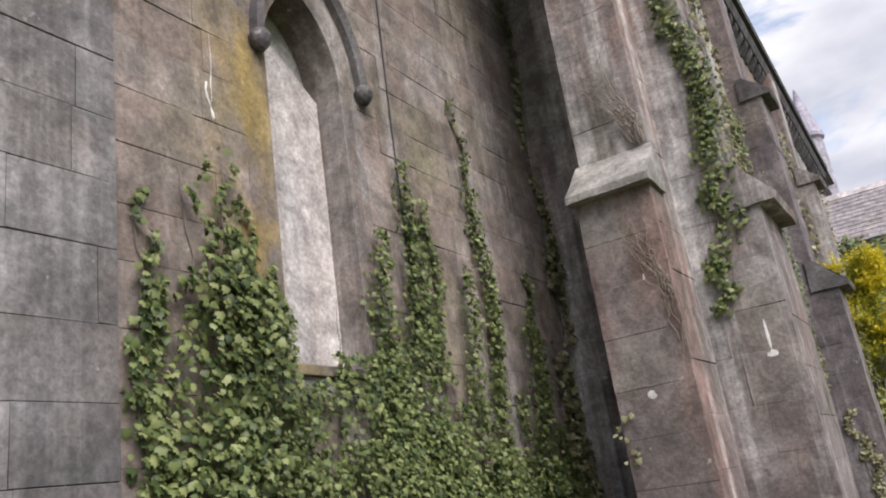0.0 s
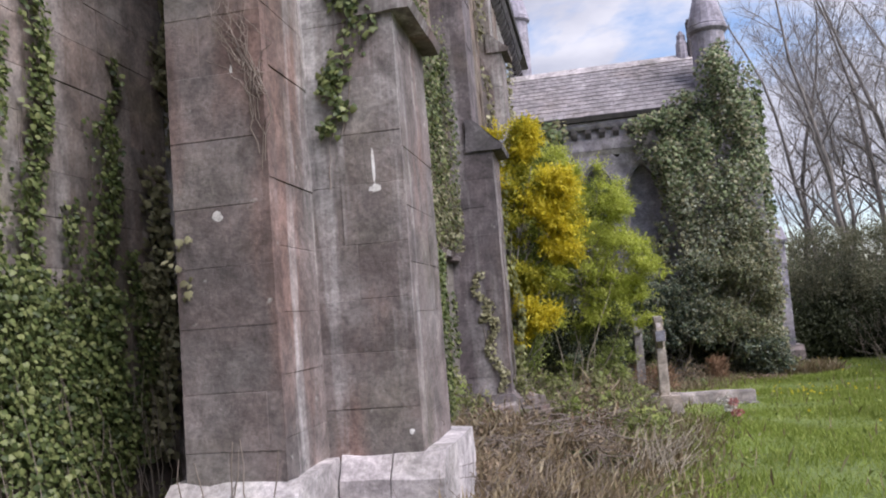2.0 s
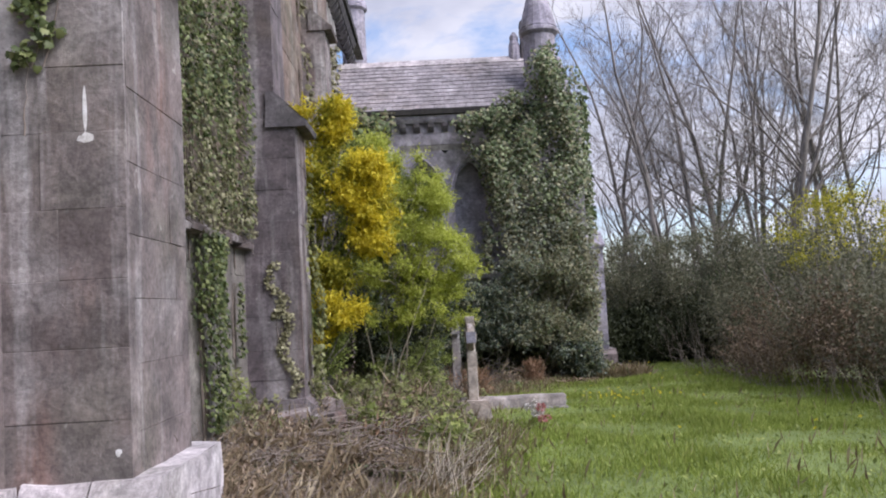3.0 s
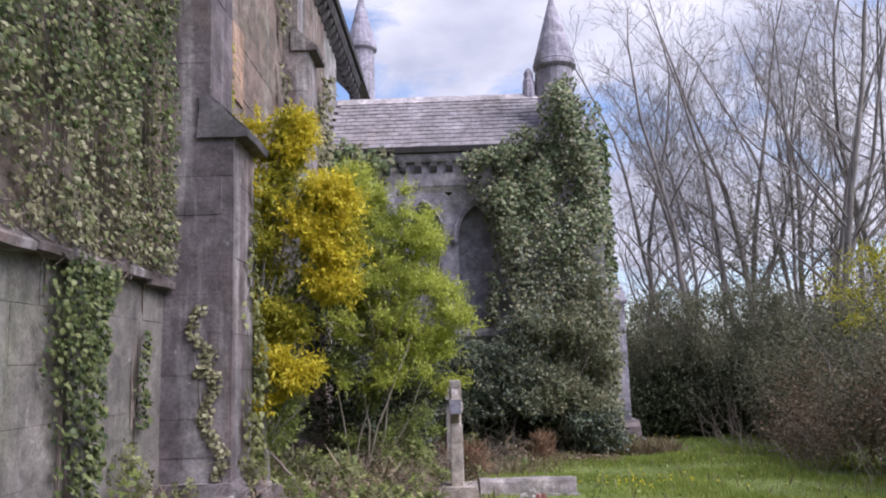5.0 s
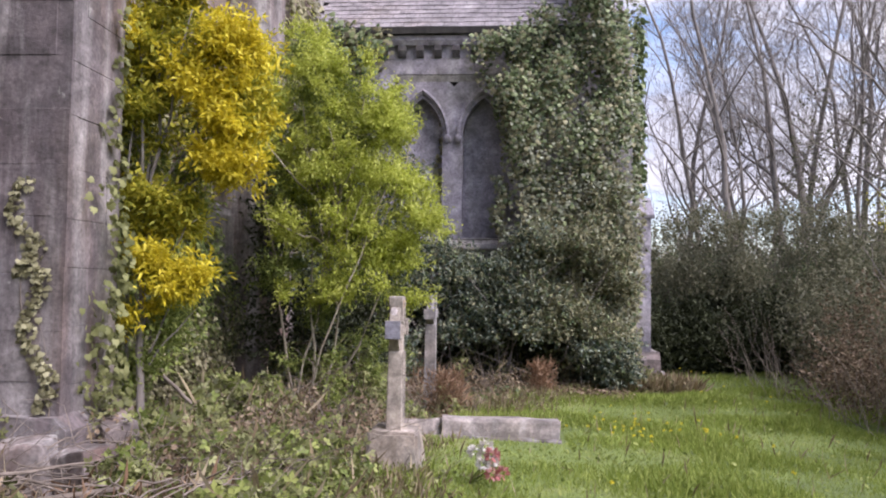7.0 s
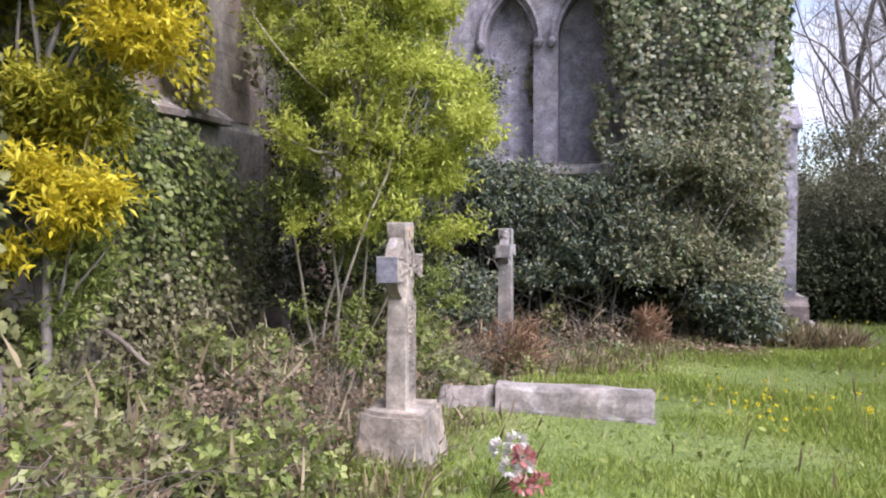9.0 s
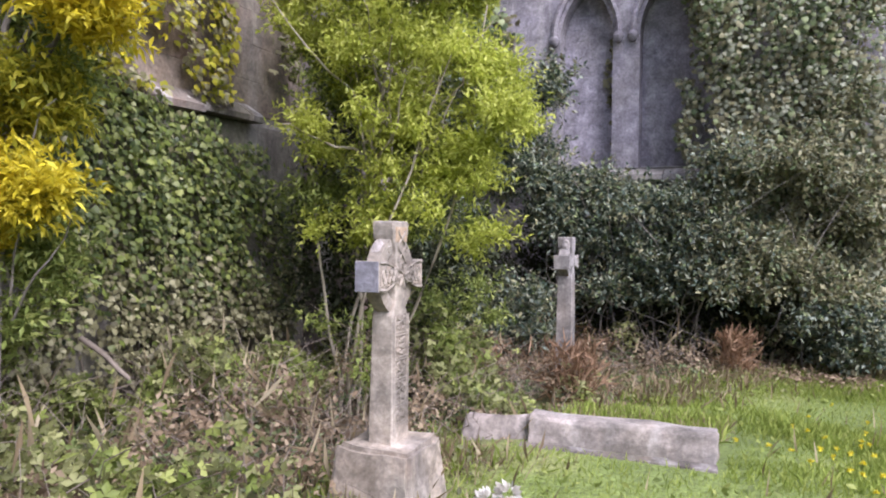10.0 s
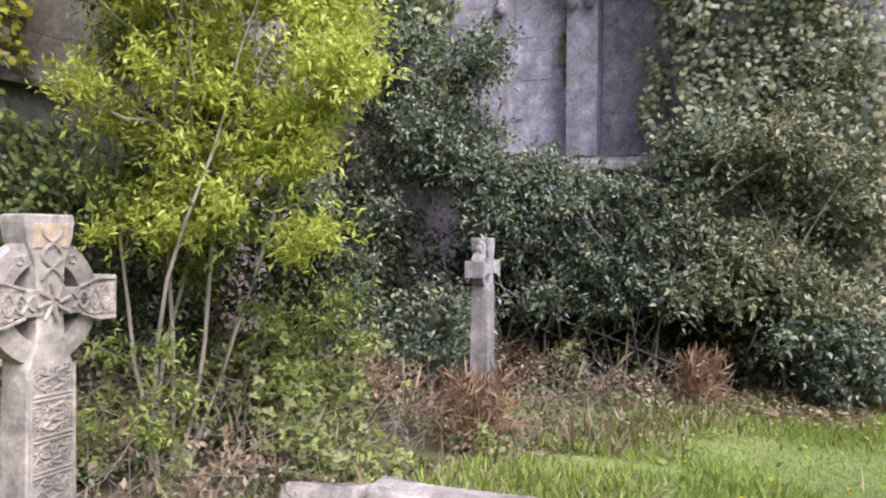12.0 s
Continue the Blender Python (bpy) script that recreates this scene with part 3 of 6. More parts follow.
b2 = buttress("buttress_middle", -1.5, -0.83, 11.4, 12.1, [(-0.6, 3.45, -1.55, -0.83, 11.4, 12.1), (3.45, 6.45, -1.55, -1.06, 11.4, 12.1), (6.45, 8.9, -1.55, -1.25, 11.4, 12.1)], "sen", STONE_M, "stepped grey ashlar buttress with a strand of ivy")
b3 = buttress("buttress_far", -1.5, -0.83, 16.4, 17.1, [(-0.7, 3.45, -1.55, -0.83, 16.4, 17.1), (3.45, 6.35, -1.55, -1.06, 16.4, 17.1), (6.35, 8.9, -1.55, -1.25, 16.4, 17.1)], "sen", STONE_B, "stepped grey ashlar buttress behind the shrubs")
for own, y0, y1 in ((b2, 11.4, 12.1), (b3, 16.4, 17.1)):  # set-offs and plinths
    for xo, xi, z, rise in ((-0.83, -1.06, 3.4, 0.42), (-1.06, -1.25, 6.36, 0.36)):
        part("weathering", roughen(prism([(xo + 0.13, z), (xo + 0.15, z + 0.06), (xi, z + rise), (xi - 0.1, z + rise), (xi - 0.1, z)], "y", y0 - 0.04, y1 + 0.04), 0.012, 5, 3), DARK_STONE if own is b2 else STONE_B, own, "sloping set-off stone")
    for k in range(2 if own is b2 else 0):
        bm = prism([(-1.5, -0.8), (-0.72, -0.8), (-0.72, 0.2), (-0.82, 0.27), (-1.5, 0.27)], "y", y0 - 0.12 + 0.47 * k, y0 - 0.12 + 0.47 * (k + 1) - 0.01)
        part("plinth_stone", roughen(bm, 0.025, 5, 4), STONE_M, own)

# crusts of white lichen and lime drips on the angle buttress
for own, y, spots in ((arm_p, 5.65, ((-1.79, 1.99, 0.035, 1.0), (-1.60, 1.05, 0.026, 1.4), (-1.86, 2.33, 0.022, 2.4), (-1.66, 2.81, 0.012, 6.0))),
                      (arm_q, 6.35, ((-1.03, 2.17, 0.05, 0.7), (-1.03, 2.33, 0.011, 11.0), (-0.88, 0.79, 0.022, 1.0), (-1.06, 0.95, 0.025, 1.1), (-0.90, 0.60, 0.018, 1.0), (-0.93, 1.19, 0.015, 1.0)))):
    for x, z, r, tall in spots:
        bm = bmesh.new()
        bmesh.ops.create_icosphere(bm, subdivisions=2, radius=r)
        for v in bm.verts:
            c = noise.noise_vector(v.co * 40 + Vector((x, z, 3))) * r * 0.5
            v.co = Vector((x + v.co.x + c.x, y + v.co.y * 0.05, z + v.co.z * tall + c.z))
        part("lichen_patch", bm, LICHEN, own, "white lichen crust")

# eaves of the long roof on corbels
eaves = thing("eaves", (-1.3, 13, 8.9), "dark stone eaves on a row of small corbels", "eaves", "", "structure")
part("cornice", roughen(prism([(-1.55, 8.88), (-1.30, 8.88), (-1.24, 9.0), (-1.24, 9.08), (-1.55, 9.08)], "y", 5.9, 25.0), 0.006), DARK_STONE, eaves)
bm = prism([(-1.17, 9.10), (-1.15, 9.22), (-1.55, 9.22), (-1.55, 9.10)], "y", 5.8, 25.0)
part("gutter", bm, IRON, eaves)
for k in range(52):
    y = 6.1 + k * 0.4
    part("corbel", prism([(-1.55, 8.62), (-1.46, 8.62), (-1.34, 8.76), (-1.32, 8.875), (-1.55, 8.875)], "y", y, y + 0.16), DARK_STONE, eaves)
long_roof = thing("roof_long", (-3.5, 13, 9.2), "steep slate roof of the long wing", "roof", "", "structure")
part("roof_slope", prism([(-1.18, 9.225), (-6.0, 14.2), (-6.2, 14.1), (-1.6, 9.225)], "y", -6, 27.0), SLATE, long_roof)
part("far_slope", prism([(-6.0, 14.2), (-11.0, 9.2), (-10.8, 9.2), (-6.2, 14.1)], "y", -6, 27.0), SLATE, long_roof)
back = thing("wall_back", (-8, 0, 0), "plain closing walls of the church body", "wall", "", "structure")
part("end_wall", boxed(-10.9, -3.9, -6, -5.6, -0.6, 9.2), MORTAR, back)
part("side_wall", boxed(-10.9, -10.5, -5.6, 27, -0.6, 9.2), MORTAR, back)
part("upper_wall", boxed(-3.9, -2.45, -5.59, 7.5, 9.02, 9.2), MORTAR, back)

# ---- cross wing facing the walker, with a pair of blind lancets ----
wing = thing("wall_cross_wing", (1.4, YT, 0), "slate-grey ashlar gabled wing with two blocked lancets", "wall", "", "structure")
core = boxed(-1.5, 4.34, 20.85, 21.2, -1.0, 5.7)
SX0, SX1 = 0.02, 2.12
for x0, x1, z0, z1 in ((-1.48, SX0, -1.0, 5.7), (SX1, 4.33, -1.0, 5.7), (SX0, SX1, -1.0, 1.98), (SX0, SX1, 4.85, 5.7)):
    box(core, x0, x1, YT + 0.012, 20.85, z0, z1)
part("wall_core", core, MORTAR, wing)
part("east_wall", boxed(3.9, 4.34, 21.2, 24.2, -1.0, 5.7), STONE_T, wing)
gable = prism([(20.6, 5.7), (24.1, 5.7), (22.35, 7.55)], "x", 3.9, 4.3)
part("gable", gable, STONE_T, wing)
for cx, a, b in ((0.55, SX0, 1.12), (1.66, 1.12, SX1)):
    surround(wing, "y", YT + 0.002, 20.86, cx, 0.37, 1.98, 3.85, 4.55, a, b, 4.85, STONE_T)
    hood(wing, "y", YT, -1, cx, 0.42, 3.85, 4.63, STONE_T, 0.07, 0.09)
    clad(wing, (cx - 0.38, 20.80, 1.98), (1, 0, 0), (0, -1, 0), 0.76, 1.98, 4.6, STONE_T, 0.17, 0.36, name="infill_block")
for k in range(3):
    a = -0.15 + 0.9 * k
    bm = prism([(YT + 0.33, 2.02), (YT - 0.02, 1.95), (YT - 0.14, 1.88), (YT - 0.14, 1.80), (YT, 1.76), (YT + 0.33, 1.76)], "x", a, a + 0.89)
    part("sill_stone", roughen(bm, 0.012, 6, 2), PLINTH, wing, "pale projecting sill stone")
part("cornice", roughen(prism([(YT + 0.05, 5.50), (YT - 0.10, 5.50), (YT - 0.16, 5.58), (YT - 0.16, 5.66), (YT + 0.05, 5.66)], "x", -1.0, 3.1), 0.004), STONE_T, wing)
for k in range(12):
    x = -0.9 + 0.33 * k
    part("corbel", prism([(YT + 0.05, 5.28), (YT - 0.05, 5.30), (YT - 0.12, 5.40), (YT - 0.12, 5.495), (YT + 0.05, 5.495)], "x", x, x + 0.14), DARK_STONE, wing)
part("gutter", prism([(YT - 0.02, 5.67), (YT - 0.25, 5.67), (YT - 0.27, 5.78), (YT - 0.02, 5.78)], "x", -1.2, 3.2), IRON, wing)

wing_roof = thing("roof_cross_wing", (1, 22, 6.5), "worn grey slate roof slope with a pale ridge", "roof", "", "structure")
part("roof_deck", prism([(20.3, 5.76), (22.35, 7.50), (24.4, 5.76), (24.3, 5.70), (22.35, 7.36), (20.4, 5.70)], "x", -1.5, 3.95), DARK_STONE, wing_roof)
for k in range(9):
    a = -1.48 + 0.55 * k
    part("ridge_tile", roughen(prism([(22.15, 7.42), (22.35, 7.62), (22.55, 7.42), (22.5, 7.38), (22.35, 7.53), (22.2, 7.38)], "x", a, a + 0.545), 0.004), PLINTH, wing_roof)
up = Vector((0, 22.35 - 20.28, 7.56 - 5.79))
n_up = Vector((0, -up.z, up.y)).normalized()
slate_mesh = bpy.data.meshes.new("slate")
slate_mesh.from_pydata([(-0.5, 0, 0.012), (0.5, 0, 0.012), (0.5, 1, -0.008), (-0.5, 1, -0.008), (-0.5, 0, 0), (0.5, 0, 0)], [], [(0, 1, 2, 3), (4, 5, 1, 0)])
slate_mesh.materials.append(SLATE)
sr = random.Random(4)
turn = Matrix((Vector((1, 0, 0)), up.normalized(), n_up)).transposed().to_4x4()
for row in range(13):
    for k in range(22):
        ob = new("slate", slate_mesh)
        c = Vector((-1.4 + 0.245 * k + (0.12 if row % 2 else 0), 20.28, 5.79)) + up.normalized() * (row * 0.208 + sr.uniform(-0.01, 0.01)) + n_up * (0.004 + sr.uniform(0, 0.006))
        if c.x < 3.9:
            ob.matrix_world = Matrix.Translation(c) @ turn @ pose(0, 0, 0, sr.uniform(-0.6, 0.6), 0, sr.uniform(-1.2, 1.2)) @ Matrix.Diagonal((0.236, 0.30, 1, 1))
            adopt(ob, wing_roof)


def ring(bm, cx, cy, prof, sides=16):
    rows = [[bm.verts.new((cx + r * math.cos(2 * math.pi * k / sides), cy + r * math.sin(2 * math.pi * k / sides), z)) for k in range(sides)] for r, z in prof]
    for a, b in zip(rows, rows[1:]):
        for k in range(sides):
            bm.faces.new((a[k], a[(k + 1) % sides], b[(k + 1) % sides], b[k]))
    bm.faces.new(rows[0][::-1])
    bm.faces.new(rows[-1])
    return bm


def turret(name, cx, cy, r, foot, eave, tip, label):
    t = thing(name, (cx, cy, foot), label, "turret", "", "structure")
    part("shaft", ring(bmesh.new(), cx, cy, [(r, foot), (r * 0.96, eave)]), STONE_T, t)
    part("cap_moulding", ring(bmesh.new(), cx, cy, [(r, eave - 0.02), (r * 1.17, eave + 0.05), (r * 1.17, eave + 0.13), (r * 1.05, eave + 0.18)]), STONE_T, t)
    prof = [(r * 1.06 * (1 - k / 8) + 0.03, eave + 0.17 + (tip - eave - 0.17) * k / 8) for k in range(9)]
    part("spire", ring(bmesh.new(), cx, cy, prof), STONE_T, t)
    return t


turret("corner_turret", 3.55, 20.9, 0.41, 5.0, 7.6, 9.35, "round stone corner turret with a conical cap, ivy at its foot")
turret("stair_turret", -1.55, 28.0, 0.42, 0.0, 11.2, 13.2, "distant round stone turret with a conical cap")
fin = thing("gable_finial", (3.2, 22.35, 7.5), "broken stone finial on the gable end", "finial")
part("stub", roughen(ring(bmesh.new(), 3.12, 22.35, [(0.17, 7.4), (0.15, 7.9), (0.11, 8.0), (0.12, 8.12), (0.05, 8.22)], 10), 0.02, 8), STONE_T, fin)
part("block", roughen(boxed(3.28, 3.5, 22.2, 22.5, 7.4, 8.5, soft=0.03), 0.02, 6, 2), DARK_STONE, fin)

corner = buttress("buttress_wing", 4.34, 4.62, 20.2, 20.9, [(0.02, 2.38, 4.30, 4.61, 20.25, 20.9)], "se", STONE_T, "low corner buttress on a stepped plinth beside ivy")
part("weathering", roughen(prism([(20.21, 2.36), (20.21, 2.42), (20.6, 2.75), (20.9, 2.75), (20.9, 2.36)], "x", 4.28, 4.66), 0.01, 5, 2), STONE_T, corner)
part("plinth_stone", roughen(prism([(20.05, -1.0), (20.05, -0.08), (20.2, 0.04), (20.95, 0.04), (20.95, -1.0)], "x", 4.22, 4.75), 0.03, 4, 4), STONE_B, corner)
part("plinth_step", roughen(prism([(19.9, -1.0), (19.9, -0.42), (20.05, -0.33), (20.95, -0.33), (20.95, -1.0)], "x", 4.18, 4.9), 0.04, 4, 4), STONE_B, corner)


# ---- gravestones ----
def extrude_yz(outline, x0, x1, cx, cy, cz, soft=0.006):
    return prism([(cy + p, cz + q) for p, q in outline], "x", cx + x0, cx + x1, soft)


def wave_tube(bm, pts, r):
    """A raised stone cord through pts, half sunk in the face."""
    prev = None
    for i, p in enumerate(pts):
        d = (Vector(pts[min(i + 1, len(pts) - 1)]) - Vector(pts[max(i - 1, 0)])).normalized()
        side = Vector((1, 0, 0)).cross(d)
        row = [bm.verts.new(Vector(p) + side * (r * math.cos(w)) + Vector((1, 0, 0)) * (r * 1.1 * math.sin(w))) for w in (0, 1.05, 2.1, math.pi)]
        if prev:
            for k in range(3):
                bm.faces.new((prev[k], prev[k + 1], row[k + 1], row[k]))
        prev = row


def celtic_cross(at, foot, top, head, span, wide, deep, label, carved=True, lichen=None, body=CROSS_STONE):
    """Ringed cross whose carved face looks towards +x. head: height of the crossing; span: half the arms."""
    cx, cy = at
    t = thing("celtic_cross", (cx, cy, foot), label, "gravestone", "ringed crosses in the grass")
    hw, hd = wide / 2, deep / 2
    arm, rad = wide * 0.38, span * 0.78
    bm = bmesh.new()
    rows = []
    for z, k in ((foot - 0.1, 1.12), (foot + 0.12, 1.08), (head - rad * 0.98, 0.90), (head - rad * 0.62, 0.58), (head, 0.50), (head + rad * 0.62, 0.60), (head + rad * 0.98, 0.90), (top - 0.02, 1.0), (top, 0.96)):
        rows.append([bm.verts.new((cx + sx * hd * (1.1 if z < head - rad else 1.0), cy + sy * hw * k, z)) for sx, sy in ((-1, -1), (1, -1), (1, 1), (-1, 1))])
    for a, b in zip(rows, rows[1:]):
        for k in range(4):
            bm.faces.new((a[k], a[(k + 1) % 4], b[(k + 1) % 4], b[k]))
    bm.faces.new(rows[-1])
    bmesh.ops.bevel(bm, geom=list(bm.edges), offset=0.006, segments=1, affect="EDGES")
    shaft = part("shaft", bm, body, t)
    arms = {}
    for s in (-1, 1):
        prof = [(s * hw * 0.3, -arm * 0.62), (s * span * 0.5, -arm * 0.6), (s * span * 0.74, -arm * 1.0), (s * span, -arm * 1.12), (s * span, arm * 1.12), (s * span * 0.74, arm * 1.0), (s * span * 0.5, arm * 0.6), (s * hw * 0.3, arm * 0.62)]
        arms[s] = part("arm", extrude_yz(prof if s > 0 else prof[::-1], -hd * 1.1, hd * 1.1, cx, cy, head, 0.005), body, t)
    bm = bmesh.new()
    n, ri = 48, rad * 0.65
    rowsr = []
    for k in range(n):
        c, s_ = math.cos(2 * math.pi * k / n), math.sin(2 * math.pi * k / n)
        rowsr.append([bm.verts.new((cx + x, cy + r * c, head + r * s_)) for x, r in ((-hd * 0.62, ri), (hd * 0.62, ri), (hd * 0.70, (ri + rad) / 2), (hd * 0.62, rad), (-hd * 0.62, rad))])
    for k in range(n):
        a, b = rowsr[k], rowsr[(k + 1) % n]
        for j in range(5):
            bm.faces.new((a[j], a[(j + 1) % 5], b[(j + 1) % 5], b[j]))
    bmesh.ops.recalc_face_normals(bm, faces=bm.faces)
    part("ring", bm, body, t)
    if carved:
        fx = cx + hd * 1.02
        zs_ = (foot + 0.05, head - rad * 1.02)
        panel = bmesh.new()
        box(panel, fx - 0.012, fx + 0.003, cy - hw * 0.8, cy + hw * 0.8, zs_[0], zs_[1], 0.004)
        part("carved_panel", panel, CARVED, shaft, "worn carved stone panel")
        for q in (-1, 1):
            panel = bmesh.new()
            box(panel, cx + hd * 1.1 - 0.004, cx + hd * 1.1 + 0.004, cy + q * span * 0.74 - span * 0.2, cy + q * span * 0.74 + span * 0.2, head - arm * 0.72, head + arm * 0.72, 0.003)
            part("carved_panel", panel, CARVED, arms[q])
        panel = bmesh.new()
        box(panel, cx + hd - 0.006, cx + hd + 0.004, cy - hw * 0.7, cy + hw * 0.7, head + rad * 0.85, top - 0.03, 0.003)
        part("carved_panel", panel, ORANGE_LICHEN, shaft, "orange-lichened head panel")
        # thin plate over the -y end only, its shade painted into the lichen grey
        end = boxed(cx - hd * 1.06, cx + hd * 1.06, cy - span - 0.003, cy - span + 0.004, head - arm * 1.08, head + arm * 1.08, soft=0.002)
        part("lichen_film", end, ARM_SHADE_LICHEN, arms[-1], "blue-grey film over the arm end, lichen with painted shade")
        boss = bmesh.new()
        bmesh.ops.create_uvsphere(boss, u_segments=14, v_segments=8, radius=wide * 0.2)
        for v in boss.verts:
            v.co = Vector((v.co.x * 0.3 + fx, v.co.y + cy, v.co.z + head))
        part("boss", boss, body, t)
        knot = bmesh.new()
        z_lo, z_hi = foot + 0.08, head - rad * 0.95
        rows_z = [z_lo + (z_hi - z_lo) * f for f in (0.0, 0.17, 0.39, 0.58, 0.80, 1.0)]
        for b, (za, zb) in enumerate(zip(rows_z, rows_z[1:])):
            for half in (0.0, 0.014):     # double bars between the panels
                wave_tube(knot, [(fx + 0.003, cy - hw * 0.84 + hw * 1.68 * j / 4, za + half) for j in range(5)], 0.005)
            turns = (1.5, 2.0, 1.0, 2.5, 1.5)[b]
            for s in (-1, 1):
                wave_tube(knot, [(fx + 0.004, cy + s * wide * (0.17 if b % 2 else 0.23) * math.cos(math.pi * turns * k / 20 + 0.5 * b) + wide * 0.06 * math.sin(k * 0.9 + b), za + 0.03 + (zb - za - 0.04) * k / 20) for k in range(21)], 0.006)
            for k in range(9):
                w = 2.4 * k + b
                pc = Vector((fx + 0.002, cy + wide * 0.33 * math.sin(w * 1.7), za + 0.03 + (zb - za - 0.05) * ((k * 0.618) % 1.0)))
                wave_tube(knot, [pc + Vector((0, 0.011 * math.cos(a + w), 0.016 * math.sin(a + w))) for a in (0, 1.2, 2.4, 3.6, 4.8)], 0.005)
        for s in (-1, 1):
            for q in (1, -1):
                wave_tube(knot, [(cx + hd * 1.1 + 0.003, cy + q * (0.07 + (span - 0.10) * k / 18), head + s * arm * (0.32 + 0.28 * k / 18) * math.cos(k * 0.62)) for k in range(19)], 0.006)
                wave_tube(knot, [(cx + hd * 1.1 + 0.003, cy + q * (0.10 + (span - 0.11) * k / 6), head + s * arm * (0.62 + 0.34 * min(1, k / 3))) for k in range(7)], 0.006)
                for k in range(4):
                    pc = Vector((cx + hd * 1.1 + 0.002, cy + q * (0.12 + 0.03 * k), head + s * arm * 0.3 * (k % 2)))
                    wave_tube(knot, [pc + Vector((0, 0.009 * math.cos(a), 0.010 * math.sin(a))) for a in (0, 1.3, 2.6, 3.9, 5.2)], 0.004)
            wave_tube(knot, [(cx + hd + 0.004, cy + s * wide * 0.20 * math.cos(k * 0.45), head + arm + (top - head - arm - 0.05) * k / 14) for k in range(15)], 0.006)
            wave_tube(knot, [(fx + 0.004, cy + s * hw * 0.86, foot + 0.06 + (head - rad - foot - 0.06) * k / 6) for k in range(7)], 0.007)
        for k in range(8):
            w = math.pi * k / 4
            wave_tube(knot, [(fx + 0.012, cy + r * math.cos(w + r * 4), head + r * math.sin(w + r * 4)) for r in (0.012, 0.03, 0.048, 0.062)], 0.007)
        for k in range(10):      # small pellets on the ring
            w = 2 * math.pi * (k + 0.5) / 10
            if abs(math.cos(w)) < 0.84 and math.sin(w) > 0.2:
                pc = Vector((cx + hd * 0.68, cy + (ri + rad) / 2 * math.cos(w), head + (ri + rad) / 2 * math.sin(w)))
                wave_tube(knot, [pc + Vector((0, 0.014 * math.cos(a), 0.014 * math.sin(a))) for a in (0, 1.3, 2.6, 3.9, 5.2)], 0.006)
        part("carved_knotwork", knot, body, t, "worn raised interlace carving")
    if carved:
        bm = bmesh.new()
        bmesh.ops.create_icosphere(bm, subdivisions=3, radius=1.0)
        for v in bm.verts:
            n_ = noise.noise_vector(v.co * 2.3) * 0.16
            v.co = Vector((cx - hd * 0.1 + (v.co.x + n_.x) * hd * 0.62, cy - rad * 0.66 + (v.co.y + n_.y) * 0.030 + v.co.z * 0.024, head + rad * 0.60 + (v.co.z + n_.z) * 0.058))
        part("lichen_crust", bm, INFILL, t, "pale lichen crust on the ring")
    if lichen:
        bm = bmesh.new()
        bmesh.ops.create_icosphere(bm, subdivisions=2, radius=0.05)
        for v in bm.verts:
            v.co = Vector((v.co.x * 0.9 + cx + 0.01, v.co.y * 0.25 + cy - hw * 0.97, v.co.z * 1.3 + top - 0.09)) + noise.noise_vector(v.co * 30) * 0.012
        part("lichen_crust", bm, PLINTH, t, "white lichen crust")
    return t


celtic_cross((1.15, 13.13), -0.06, 1.06, 0.785, 0.255, 0.182, 0.120, "pale carved ringed stone cross, one lichened arm end greyed as shade", True, False)
base = thing("cross_base", (1.15, 13.13, -0.45), "rough tapering block of pale stone under the carved cross", "gravestone base")
bm = bmesh.new()
lo = [bm.verts.new((1.15 + sx * 0.27, 13.13 + sy * 0.27, -0.62)) for sx, sy in ((-1, -1), (1, -1), (1, 1), (-1, 1))]
hi = [bm.verts.new((1.15 + sx * 0.205, 13.13 + sy * 0.205, -0.06)) for sx, sy in ((-1, -1), (1, -1), (1, 1), (-1, 1))]
for k in range(4):
    bm.faces.new((lo[k], lo[(k + 1) % 4], hi[(k + 1) % 4], hi[k]))
bm.faces.new(hi)
bmesh.ops.bevel(bm, geom=list(bm.edges), offset=0.025, segments=2, affect="EDGES")
part("block", roughen(bm, 0.022, 7, 3), CROSS_STONE, base)
celtic_cross((1.05, 17.38), -0.62, 1.0, 0.745, 0.20, 0.165, 0.15, "slim grey stone cross among bushes, white lichen near its top", False, True, GREY_CROSS)

tomb = thing("grave_kerb", (2.02, 14.95, -0.5), "low pale stone grave surround sunk in the turf", "grave")
bm = prism([(14.66, -0.80), (14.76, -0.28), (14.79, -0.25), (14.98, -0.255), (15.02, -0.80)], "x", 1.42, 2.66, 0.012)
part("front_slab", roughen(bm, 0.022, 5, 5), TOMB_STONE, tomb, "pale flaking slab stained dark along its edge")
bm = bmesh.new()    # splayed end stone, higher at its back corner
foot_ring = [bm.verts.new(p) for p in ((0.93, 14.50, -0.80), (1.43, 14.72, -0.80), (1.52, 15.45, -0.80), (1.00, 15.25, -0.80))]
head_ring = [bm.verts.new(p) for p in ((1.00, 14.63, -0.24), (1.41, 14.86, -0.27), (1.46, 15.28, -0.37), (1.08, 15.1, -0.37))]
for k in range(4):
    bm.faces.new((foot_ring[k], foot_ring[(k + 1) % 4], head_ring[(k + 1) % 4], head_ring[k]))
bm.faces.new(head_ring)
bmesh.ops.bevel(bm, geom=list(bm.edges), offset=0.018, segments=2, affect="EDGES")
part("end_block", roughen(bm, 0.025, 5, 4), TOMB_STONE, tomb, "grey chipped end stone")
bm = prism([(14.99, -0.85), (14.99, -0.33), (15.6, -0.40), (16.2, -0.50), (16.7, -0.62), (16.7, -0.85)], "x", 1.46, 2.64, 0.02)
